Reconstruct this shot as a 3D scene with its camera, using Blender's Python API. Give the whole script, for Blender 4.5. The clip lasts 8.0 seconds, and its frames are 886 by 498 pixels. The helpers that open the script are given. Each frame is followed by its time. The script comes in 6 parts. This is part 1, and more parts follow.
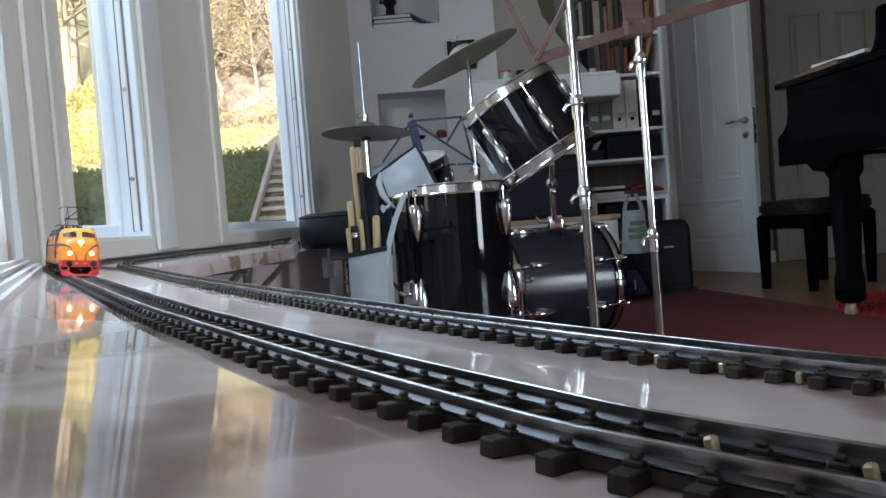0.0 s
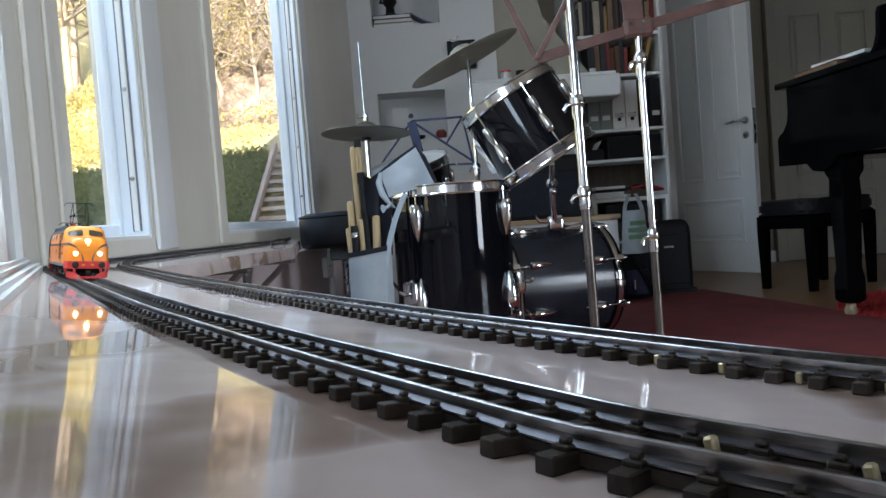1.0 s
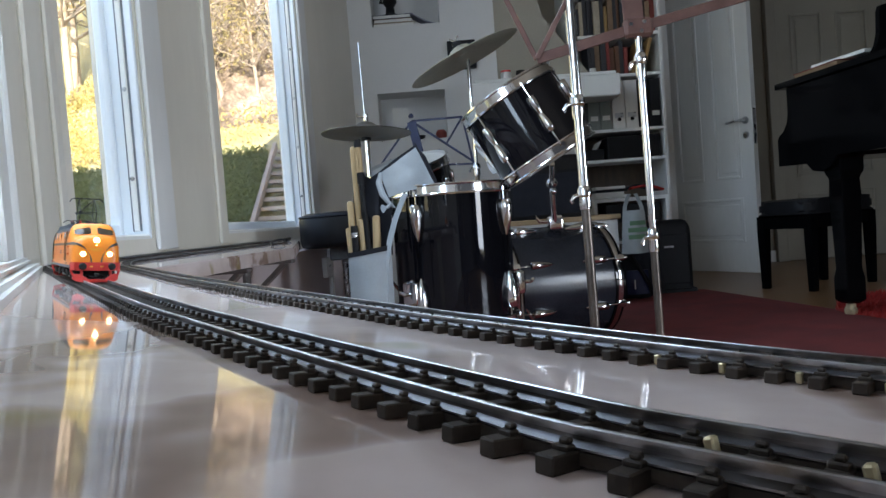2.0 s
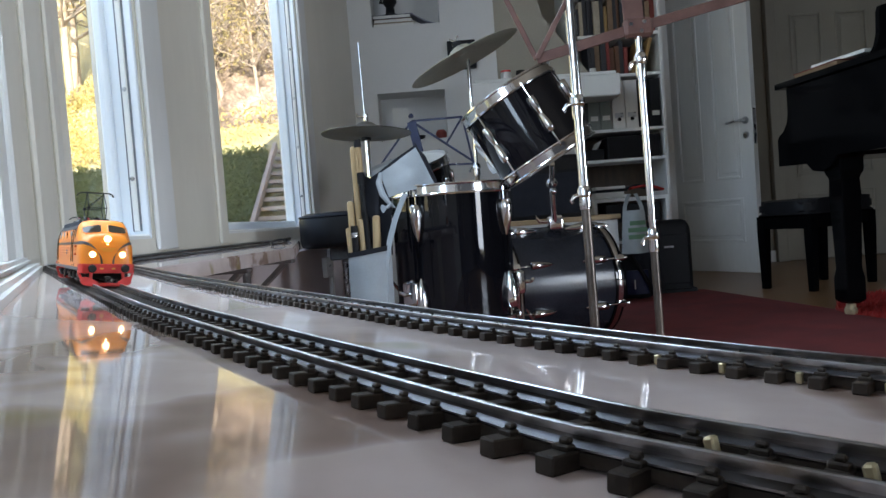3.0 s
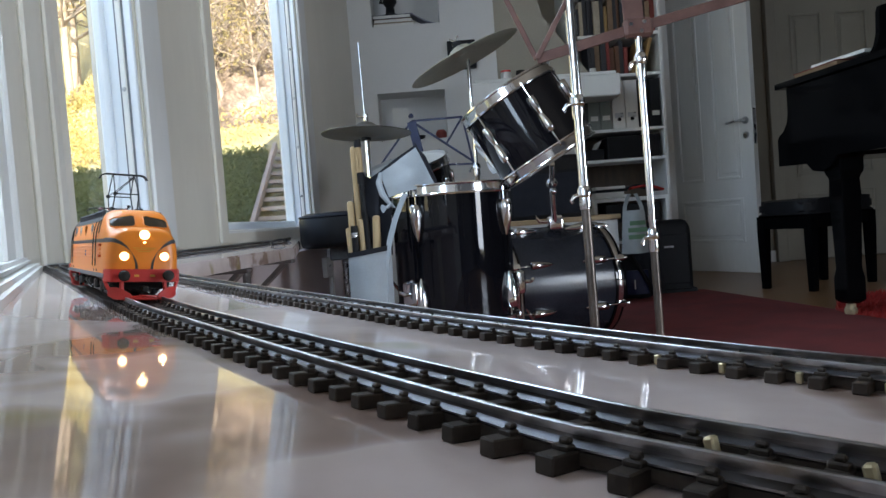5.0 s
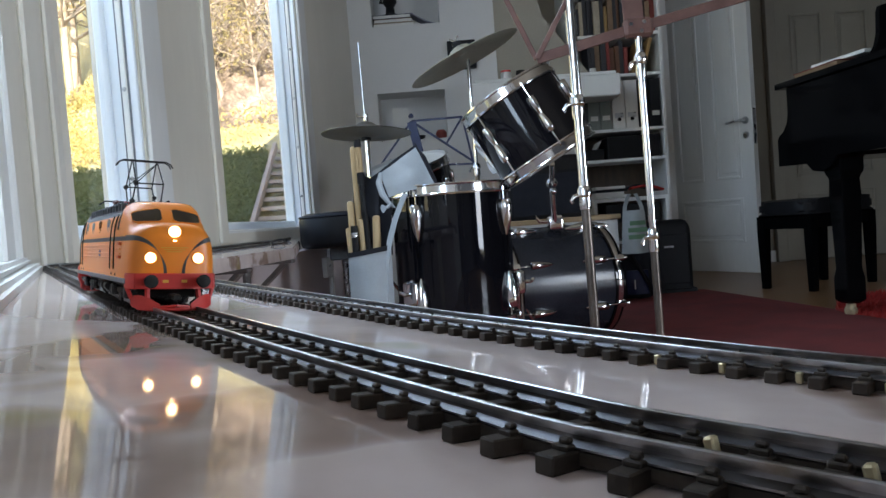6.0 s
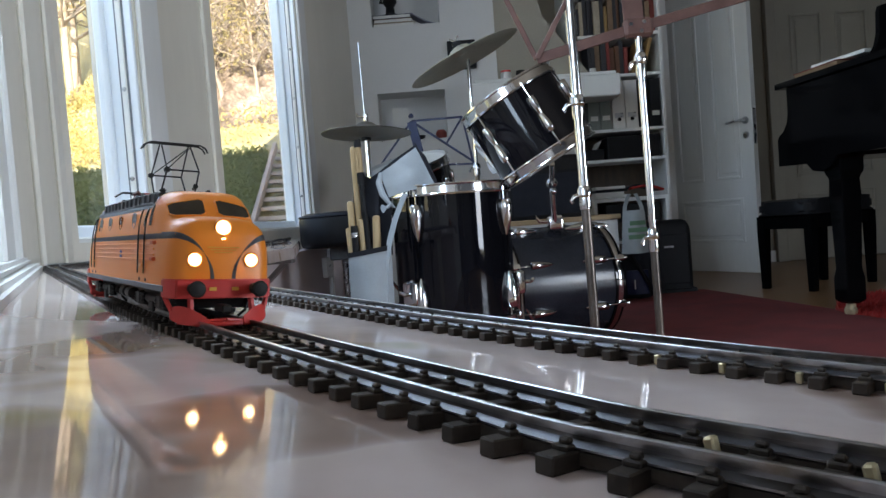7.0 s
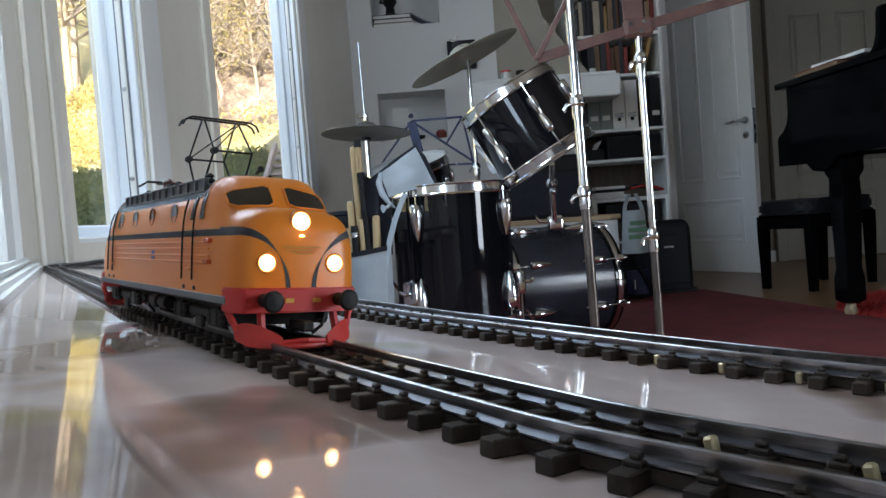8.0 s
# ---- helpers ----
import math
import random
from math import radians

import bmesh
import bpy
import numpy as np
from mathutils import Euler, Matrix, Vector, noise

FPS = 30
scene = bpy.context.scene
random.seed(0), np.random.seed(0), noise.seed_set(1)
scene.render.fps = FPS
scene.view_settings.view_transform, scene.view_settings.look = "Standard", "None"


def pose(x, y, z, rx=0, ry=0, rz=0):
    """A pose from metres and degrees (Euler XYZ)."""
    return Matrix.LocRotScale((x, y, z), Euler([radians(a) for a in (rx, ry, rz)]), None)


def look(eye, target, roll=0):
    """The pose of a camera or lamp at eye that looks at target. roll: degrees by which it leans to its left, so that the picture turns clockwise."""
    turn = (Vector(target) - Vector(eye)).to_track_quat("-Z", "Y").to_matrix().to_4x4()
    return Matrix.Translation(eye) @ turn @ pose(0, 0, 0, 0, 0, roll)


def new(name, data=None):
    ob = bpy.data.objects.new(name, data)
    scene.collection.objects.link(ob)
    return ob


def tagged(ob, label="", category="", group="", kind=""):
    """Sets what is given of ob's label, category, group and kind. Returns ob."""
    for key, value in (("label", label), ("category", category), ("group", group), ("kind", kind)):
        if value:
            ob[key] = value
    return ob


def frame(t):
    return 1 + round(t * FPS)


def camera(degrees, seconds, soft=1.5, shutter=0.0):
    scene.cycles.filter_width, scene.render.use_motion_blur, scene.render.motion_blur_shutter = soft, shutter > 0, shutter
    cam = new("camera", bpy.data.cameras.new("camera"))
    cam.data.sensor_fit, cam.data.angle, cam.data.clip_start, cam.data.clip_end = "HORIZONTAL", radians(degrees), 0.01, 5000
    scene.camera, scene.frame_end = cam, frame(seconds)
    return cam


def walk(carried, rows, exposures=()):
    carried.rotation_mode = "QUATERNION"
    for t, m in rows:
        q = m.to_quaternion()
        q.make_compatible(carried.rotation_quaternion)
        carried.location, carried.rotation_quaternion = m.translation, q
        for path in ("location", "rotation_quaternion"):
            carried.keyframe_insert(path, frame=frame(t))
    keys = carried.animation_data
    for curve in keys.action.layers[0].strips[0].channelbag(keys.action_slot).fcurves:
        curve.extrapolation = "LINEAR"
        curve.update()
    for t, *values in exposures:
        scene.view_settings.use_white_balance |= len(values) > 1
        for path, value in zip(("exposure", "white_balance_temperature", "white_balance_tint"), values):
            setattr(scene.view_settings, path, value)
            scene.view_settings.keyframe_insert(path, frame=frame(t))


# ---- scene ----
cam = camera(62.17, 8.0, soft=1.5)
EYE = (0.0, 0.0, 0.52)
VIEW = look(EYE, (0.0, math.cos(radians(2.2)), 0.52 - math.sin(radians(2.2))), -4.3)
walk(cam, [(0.0, VIEW), (8.0, VIEW)], exposures=[(0.0, 2.0, 6600, 14), (8.0, 2.0, 6600, 14)])

# ---- light ----
world = bpy.data.worlds.new("sky")
scene.world = world
world.use_nodes = True
wn = world.node_tree.nodes
sky = wn.new("ShaderNodeTexSky")
sky.sky_type = "NISHITA"
sky.sun_disc = False
SUN_ELEV, SUN_TURN = radians(25), radians(168)
sky.sun_elevation, sky.sun_rotation = SUN_ELEV, SUN_TURN
world.node_tree.links.new(sky.outputs["Color"], wn["Background"].inputs["Color"])
wn["Background"].inputs["Strength"].default_value = 0.15
sun = new("sun", bpy.data.lights.new("sun", "SUN"))
sun.data.energy, sun.data.angle, sun.data.color = 4.0, radians(0.5), (1.0, 0.93, 0.82)
# the sun stands behind the house and shines on the slope outside
SUN_WAY = Vector((math.sin(SUN_TURN) * math.cos(SUN_ELEV), math.cos(SUN_TURN) * math.cos(SUN_ELEV), math.sin(SUN_ELEV)))
sun.matrix_world = look(SUN_WAY * 30, (0, 0, 0))


def window_light(name, eye, aim, sx, sy, watts, colour=(0.86, 0.93, 1.0)):
    lamp = new(name, bpy.data.lights.new(name, "AREA"))
    lamp.data.shape, lamp.data.size, lamp.data.size_y = "RECTANGLE", sx, sy
    lamp.data.energy, lamp.data.color = watts, colour
    lamp.matrix_world = look(eye, aim)
    return lamp


# daylight in the upper halves of the bay's openings
SKY_TINT = (0.62, 0.81, 1.0)
window_light("daylight_bay_a", (-0.80, 1.63, 2.0), (0.5, 1.9, 0.8), 0.30, 0.62, 6.0, SKY_TINT)
window_light("daylight_bay_b", (-0.66, 2.75, 2.02), (0.8, 3.0, 0.7), 0.90, 0.60, 1.2, SKY_TINT)
window_light("daylight_near", (-0.355, 0.52, 1.02), (0.35, 1.5, 0.45), 0.34, 0.75, 3.0, SKY_TINT)
# a window in the wall on the piano's side, behind the camera
window_light("daylight_right", (3.90, -0.40, 0.82), (-0.9, 0.6, 0.85), 1.0, 1.2, 19.5, (0.72, 0.85, 1.0))


# ---- materials ----
def mat(name, a, b=None, scale=8.0, rough=0.5, metal=0.0, bump=0.0, fine=60.0, coat=0.0, stretch=(1, 1, 1), spread=0.15, random_tint=0.0, rough_var=0.08, spec=0.5):
    """A procedural surface: two tones mixed by coarse and fine noise, uneven gloss and relief."""
    m = bpy.data.materials.new(name)
    m.use_nodes = True
    nt = m.node_tree
    n, ln = nt.nodes, nt.links.new
    bs = n["Principled BSDF"]
    b = b or tuple(c * (1 - spread) for c in a)
    tc = n.new("ShaderNodeTexCoord")
    mp = n.new("ShaderNodeMapping")
    mp.inputs["Scale"].default_value = stretch
    ln(tc.outputs["Object"], mp.inputs["Vector"])
    n1 = n.new("ShaderNodeTexNoise")
    n1.inputs["Scale"].default_value, n1.inputs["Detail"].default_value = scale, 6
    n2 = n.new("ShaderNodeTexNoise")
    n2.inputs["Scale"].default_value, n2.inputs["Detail"].default_value = fine, 4
    for q in (n1, n2):
        ln(mp.outputs["Vector"], q.inputs["Vector"])
    mx = n.new("ShaderNodeMath")
    mx.operation = "MULTIPLY_ADD"
    mx.inputs[1].default_value, mx.inputs[2].default_value = 0.35, -0.17
    ln(n2.outputs["Fac"], mx.inputs[0])
    ad = n.new("ShaderNodeMath")
    ad.operation = "ADD"
    ln(n1.outputs["Fac"], ad.inputs[0])
    ln(mx.outputs[0], ad.inputs[1])
    if random_tint:
        oi = n.new("ShaderNodeObjectInfo")
        rt = n.new("ShaderNodeMath")
        rt.operation = "MULTIPLY_ADD"
        rt.inputs[1].default_value, rt.inputs[2].default_value = random_tint, -random_tint / 2
        ln(oi.outputs["Random"], rt.inputs[0])
        ad2 = n.new("ShaderNodeMath")
        ad2.operation = "ADD"
        ln(ad.outputs[0], ad2.inputs[0])
        ln(rt.outputs[0], ad2.inputs[1])
        ad = ad2
    rp = n.new("ShaderNodeValToRGB")
    rp.color_ramp.elements[0].position, rp.color_ramp.elements[1].position = 0.3, 0.7
    rp.color_ramp.elements[0].color, rp.color_ramp.elements[1].color = (*b, 1), (*a, 1)
    ln(ad.outputs[0], rp.inputs["Fac"])
    ln(rp.outputs["Color"], bs.inputs["Base Color"])
    rr = n.new("ShaderNodeMapRange")
    rr.inputs["To Min"].default_value, rr.inputs["To Max"].default_value = max(0.02, rough - rough_var), min(1, rough + rough_var)
    ln(n1.outputs["Fac"], rr.inputs["Value"])
    ln(rr.outputs[0], bs.inputs["Roughness"])
    bs.inputs["Metallic"].default_value = metal
    bs.inputs["Specular IOR Level"].default_value = spec
    bs.inputs["Coat Weight"].default_value = coat
    if bump:
        bp = n.new("ShaderNodeBump")
        bp.inputs["Strength"].default_value, bp.inputs["Distance"].default_value = 0.6, bump
        ln(n2.outputs["Fac"], bp.inputs["Height"])
        ln(bp.outputs["Normal"], bs.inputs["Normal"])
    return m


def glow(name, colour, strength):
    m = bpy.data.materials.new(name)
    m.use_nodes = True
    bs = m.node_tree.nodes["Principled BSDF"]
    bs.inputs["Base Color"].default_value = (*colour, 1)
    bs.inputs["Emission Color"].default_value = (*colour, 1)
    bs.inputs["Emission Strength"].default_value = strength
    return m


def pane_glass(name, rough=0.0, tint=(1, 1, 1)):
    m = bpy.data.materials.new(name)
    m.use_nodes = True
    n, ln = m.node_tree.nodes, m.node_tree.links.new
    out = n["Material Output"]
    tr, gl, mx, fr = n.new("ShaderNodeBsdfTransparent"), n.new("ShaderNodeBsdfGlossy"), n.new("ShaderNodeMixShader"), n.new("ShaderNodeLayerWeight")
    tr.inputs["Color"].default_value = (*tint, 1)
    gl.inputs["Roughness"].default_value = rough
    fr.inputs["Blend"].default_value = 0.25
    less = n.new("ShaderNodeMath")
    less.operation = "MULTIPLY"
    less.inputs[1].default_value = 0.16
    ln(fr.outputs["Facing"], less.inputs[0])
    ln(less.outputs[0], mx.inputs[0])
    ln(tr.outputs[0], mx.inputs[1])
    ln(gl.outputs[0], mx.inputs[2])
    ln(mx.outputs[0], out.inputs["Surface"])
    return m


def marble():
    m = mat("polished_marble", (0.70, 0.605, 0.585), (0.52, 0.43, 0.40), scale=11, rough=0.04, fine=45, rough_var=0.015, spec=0.24)
    n, ln = m.node_tree.nodes, m.node_tree.links.new
    bs = n["Principled BSDF"]
    tc = n.new("ShaderNodeTexCoord")
    w = n.new("ShaderNodeTexWave")
    w.inputs["Scale"].default_value, w.inputs["Distortion"].default_value = 2.3, 16
    w.inputs["Detail"].default_value, w.inputs["Detail Scale"].default_value = 5, 1.4
    ln(tc.outputs["Object"], w.inputs["Vector"])
    rp = n.new("ShaderNodeValToRGB")
    e = rp.color_ramp.elements
    e[0].position, e[0].color, e[1].position, e[1].color = 0.0, (1, 1, 1, 1), 0.13, (0, 0, 0, 1)
    ln(w.outputs["Fac"], rp.inputs["Fac"])
    mx = n.new("ShaderNodeMix")
    mx.data_type = "RGBA"
    old = bs.inputs["Base Color"].links[0].from_socket
    sc = n.new("ShaderNodeMath")
    sc.operation = "MULTIPLY"
    sc.inputs[1].default_value = 0.8
    ln(rp.outputs["Color"], sc.inputs[0])
    ln(sc.outputs[0], mx.inputs["Factor"])
    ln(old, mx.inputs[6])
    mx.inputs[7].default_value = (0.22, 0.135, 0.095, 1)
    # a few yellowish stains in the stone
    st = n.new("ShaderNodeTexNoise")
    st.inputs["Scale"].default_value, st.inputs["Detail"].default_value = 17, 2
    ln(tc.outputs["Object"], st.inputs["Vector"])
    sr = n.new("ShaderNodeMapRange")
    sr.inputs["From Min"].default_value, sr.inputs["From Max"].default_value, sr.inputs["To Max"].default_value = 0.66, 0.76, 0.7
    ln(st.outputs["Fac"], sr.inputs["Value"])
    m2 = n.new("ShaderNodeMix")
    m2.data_type = "RGBA"
    ln(sr.outputs[0], m2.inputs["Factor"])
    ln(mx.outputs[2], m2.inputs[6])
    m2.inputs[7].default_value = (0.30, 0.24, 0.09, 1)
    ln(m2.outputs[2], bs.inputs["Base Color"])
    return m


def boards(name, a, b, along=(1, 0, 0)):
    return mat(name, a, b, scale=3, rough=0.32, fine=40, stretch=(1, 9, 1) if along[0] else (9, 1, 1), bump=0.0004)


M = dict(
    marble=marble(),
    wall=mat("painted_plaster", (0.74, 0.73, 0.71), (0.68, 0.67, 0.65), scale=2.5, rough=0.7, bump=0.0006, fine=90),
    white=mat("white_gloss_paint", (0.81, 0.81, 0.79), (0.75, 0.75, 0.72), scale=5, rough=0.38, bump=0.0003, fine=40, stretch=(1, 1, 0.2)),
    cream=mat("cream_paint", (0.76, 0.72, 0.63), (0.70, 0.66, 0.57), scale=5, rough=0.42, bump=0.0003, fine=40, stretch=(1, 1, 0.2)),
    # white sash with the blue of the skylight mixed into its colour
    sash=mat("sash_paint", (0.84, 0.89, 0.93), (0.80, 0.86, 0.91), scale=4, rough=0.4, bump=0.0002),
    floor=boards("oak_floor", (0.30, 0.17, 0.08), (0.20, 0.105, 0.05)),
    ceiling=mat("ceiling_paint", (0.44, 0.38, 0.30), rough=0.8, scale=3, spread=0.06),
    lower=mat("lower_wall_paint", (0.60, 0.53, 0.53), (0.53, 0.46, 0.46), scale=4, rough=0.7),
    rug=mat("dark_red_rug", (0.20, 0.030, 0.028), (0.13, 0.020, 0.020), scale=7, rough=0.95, bump=0.002, fine=260),
    shag=mat("red_shag", (0.42, 0.028, 0.022), (0.26, 0.016, 0.014), scale=14, rough=0.95, bump=0.006, fine=180),
    black_gloss=mat("black_lacquer", (0.008, 0.008, 0.010), (0.004, 0.004, 0.005), rough=0.10, coat=0.6, scale=4, rough_var=0.04),
    drum=mat("black_drum_wrap", (0.006, 0.006, 0.009), (0.004, 0.004, 0.005), rough=0.035, coat=0.0, scale=3, rough_var=0.015, spec=0.34),
    drum_dusty=mat("dusty_drum_wrap", (0.030, 0.034, 0.044), (0.012, 0.013, 0.018), rough=0.22, coat=0.1, scale=5, rough_var=0.10, fine=160, spec=0.3),
    chrome=mat("chrome", (0.80, 0.80, 0.80), (0.66, 0.66, 0.67), rough=0.12, metal=1.0, scale=20, rough_var=0.06),
    steel=mat("dull_steel", (0.55, 0.56, 0.58), (0.40, 0.41, 0.43), rough=0.28, metal=1.0, scale=30, fine=200),
    old_steel=mat("old_browned_steel", (0.19, 0.16, 0.14), (0.10, 0.085, 0.075), rough=0.34, metal=0.9, scale=18, fine=140, rough_var=0.12),
    # beige set darker to hold the far wall's lack of light
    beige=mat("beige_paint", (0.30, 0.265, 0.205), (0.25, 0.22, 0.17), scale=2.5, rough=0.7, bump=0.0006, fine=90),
    hood=mat("tan_plaster", (0.40, 0.365, 0.30), (0.34, 0.31, 0.25), scale=2.5, rough=0.75, bump=0.0006, fine=90),
    screen=mat("tinted_screen", (0.12, 0.10, 0.072), (0.08, 0.066, 0.05), rough=0.10, scale=120),
    # invented dark tone for unseen walls, so glossy things reflect little light
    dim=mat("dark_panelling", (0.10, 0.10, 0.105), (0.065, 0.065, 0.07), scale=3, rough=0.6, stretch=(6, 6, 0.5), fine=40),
    piano=mat("black_satin", (0.0035, 0.0035, 0.004), (0.002, 0.002, 0.0025), rough=0.08, scale=4, rough_var=0.03, spec=0.06),
    poly=mat("thin_plastic", (0.34, 0.37, 0.37), (0.27, 0.30, 0.30), rough=0.45, scale=12, bump=0.002, fine=60),
    head=mat("drum_head", (0.72, 0.72, 0.70), (0.62, 0.62, 0.60), rough=0.5, scale=9),
    bronze=mat("cymbal_bronze", (0.56, 0.52, 0.42), (0.42, 0.39, 0.30), rough=0.42, metal=0.9, scale=6, fine=90),
    bronze_dark=mat("old_cymbal_bronze", (0.22, 0.20, 0.17), (0.15, 0.135, 0.115), rough=0.42, metal=0.8, scale=6, fine=90),
    black=mat("black_vinyl", (0.010, 0.010, 0.012), (0.006, 0.006, 0.007), rough=0.5, scale=14, bump=0.0005, fine=300, spec=0.25),
    dark_cloth=mat("dark_cloth", (0.018, 0.020, 0.028), (0.010, 0.011, 0.016), rough=0.95, scale=20, bump=0.001, fine=300),
    cloth=mat("pale_blue_cloth", (0.41, 0.46, 0.50), (0.33, 0.37, 0.40), rough=0.9, scale=10, bump=0.001, fine=240),
    stick=mat("hickory", (0.55, 0.40, 0.22), (0.44, 0.31, 0.16), rough=0.5, scale=10, stretch=(1, 1, 0.1)),
    blue_metal=mat("blue_enamel", (0.014, 0.022, 0.075), (0.010, 0.016, 0.055), rough=0.4, scale=20),
    brown_metal=mat("bronzed_steel", (0.16, 0.085, 0.070), (0.11, 0.058, 0.05), rough=0.45, metal=0.3, scale=30, fine=180),
    orange=mat("orange_paint", (0.84, 0.255, 0.024), (0.79, 0.235, 0.022), rough=0.36, scale=40, fine=500, spread=0.06),
    red=mat("red_plastic", (0.62, 0.045, 0.035), (0.52, 0.036, 0.03), rough=0.42, scale=60, fine=500),
    red_brown=mat("red_brown_ceramic", (0.14, 0.045, 0.035), (0.09, 0.03, 0.024), rough=0.35, scale=60),
    clip=mat("orange_red_plastic", (0.66, 0.13, 0.03), (0.58, 0.11, 0.025), rough=0.45, scale=60),
    loco_grey=mat("loco_grey_paint", (0.13, 0.14, 0.15), (0.10, 0.105, 0.115), rough=0.5, scale=60, fine=500),
    loco_dark=mat("loco_dark_plastic", (0.018, 0.017, 0.016), (0.010, 0.009, 0.008), rough=0.55, scale=90, fine=600, spec=0.3),
    loco_glass=mat("tinted_loco_window", (0.11, 0.092, 0.062), (0.08, 0.066, 0.046), rough=0.16, scale=30),
    # pale grey blue paints the window's reflection into the porthole glass
    porthole=mat("pale_porthole_glass", (0.34, 0.37, 0.40), (0.24, 0.26, 0.28), rough=0.12, scale=60),
    amber_glass=mat("amber_porthole_glass", (0.20, 0.055, 0.012), (0.13, 0.04, 0.01), rough=0.12, scale=60),
    emblem=mat("blue_emblem", (0.06, 0.10, 0.28), rough=0.4),
    amber=mat("brass_trim", (0.80, 0.42, 0.06), rough=0.4),
    lamp=glow("headlamp_glow", (1.0, 0.72, 0.33), 1.7),
    bulb=glow("headlamp_bulb", (1.0, 0.76, 0.40), 22.0),
    lamp_small=glow("marker_glow", (1.0, 0.75, 0.30), 4.0),
    sleeper=mat("black_sleeper_plastic", (0.062, 0.050, 0.041), (0.030, 0.024, 0.020), rough=0.62, spec=0.3, scale=120, fine=900, bump=0.0001, random_tint=0.5),
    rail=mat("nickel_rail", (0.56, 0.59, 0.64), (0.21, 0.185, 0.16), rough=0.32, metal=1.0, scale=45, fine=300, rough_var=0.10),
    # darker foot and web carry dim reflections below the head in their colour
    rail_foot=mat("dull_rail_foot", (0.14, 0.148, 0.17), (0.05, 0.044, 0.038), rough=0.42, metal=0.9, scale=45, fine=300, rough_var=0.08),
    web_dim=mat("tarnished_web", (0.34, 0.35, 0.38), (0.10, 0.09, 0.08), rough=0.30, metal=0.8, scale=60, fine=400),
    brass=mat("brass_contact", (0.75, 0.66, 0.42), (0.60, 0.52, 0.32), rough=0.35, metal=0.6, scale=80),
    seal=mat("grey_rubber", (0.20, 0.22, 0.24), (0.14, 0.155, 0.17), rough=0.6, scale=40),
    bracket=mat("bracket_paint", (0.17, 0.15, 0.145), (0.12, 0.105, 0.10), rough=0.5, scale=30),
    glass=pane_glass("window_glass"),
    paper=mat("paper", (0.75, 0.74, 0.70), rough=0.8, spread=0.08),
    grey_box=mat("grey_green_file", (0.20, 0.22, 0.20), rough=0.6, spread=0.2),
    dark_brown=mat("dark_stained_wood", (0.10, 0.065, 0.04), (0.06, 0.04, 0.025), rough=0.5, scale=5, stretch=(8, 8, 1)),
    wood=mat("pale_wood", (0.50, 0.36, 0.21), (0.40, 0.28, 0.15), rough=0.45, scale=5, stretch=(1, 8, 8)),
)

# ---- mesh tools ----


def mesh_of(bm, name, material, smooth=None):
    bmesh.ops.recalc_face_normals(bm, faces=bm.faces)
    me = bpy.data.meshes.new(name)
    bm.to_mesh(me)
    bm.free()
    for m in (material if isinstance(material, (list, tuple)) else [material]):
        me.materials.append(m)
    if smooth is not None:
        for p in me.polygons:
            p.use_smooth = True
        me.set_sharp_from_angle(angle=radians(smooth))
    return me


def part(name, bm, material, parent=None, label="", smooth=35, at=None):
    ob = new(name, mesh_of(bm, name, material, smooth))
    if parent is not None:
        ob.parent = parent
    if at is not None:
        ob.matrix_basis = at
    if label:
        ob["label"] = label
    return ob


def thing(name, label, category, m=None, group="", kind=""):
    ob = new(name)
    ob.empty_display_size = 0.05
    if m is not None:
        ob.matrix_basis = m
    return tagged(ob, label, category, group, kind)


def add_box(bm, lo, hi, bevel=0.0, m=None, seg=1):
    c = [(a + b) / 2 for a, b in zip(lo, hi)]
    s = [b - a for a, b in zip(lo, hi)]
    r = bmesh.ops.create_cube(bm, size=1.0, matrix=Matrix.Translation(c) @ Matrix.Diagonal((*s, 1)))
    vs = r["verts"]
    if bevel:
        es = list({e for v in vs for e in v.link_edges})
        r2 = bmesh.ops.bevel(bm, geom=es, offset=bevel, segments=seg, affect="EDGES", profile=0.5, clamp_overlap=True)
        vs = list({v for f in r2["faces"] for v in f.verts} | {v for v in vs if v.is_valid})
    if m is not None:
        bmesh.ops.transform(bm, matrix=m, verts=vs)
    return bm


def box(lo, hi, bevel=0.0, m=None, seg=1):
    return add_box(bmesh.new(), lo, hi, bevel, m, seg)


def add_turned(bm, profile, n=32, m=None, cap=True):
    """A turned shape about z from (radius, height) pairs."""
    rings = []
    for r, z in profile:
        rings.append([bm.verts.new((r * math.cos(2 * math.pi * i / n), r * math.sin(2 * math.pi * i / n), z)) for i in range(n)])
    for a, b in zip(rings, rings[1:]):
        for i in range(n):
            bm.faces.new((a[i], a[(i + 1) % n], b[(i + 1) % n], b[i]))
    if cap:
        for r in (rings[0], rings[-1]):
            bm.faces.new(r)
    if m is not None:
        bmesh.ops.transform(bm, matrix=m, verts=[v for r in rings for v in r])
    return bm


def turned(profile, n=32, m=None, cap=True):
    return add_turned(bmesh.new(), profile, n, m, cap)


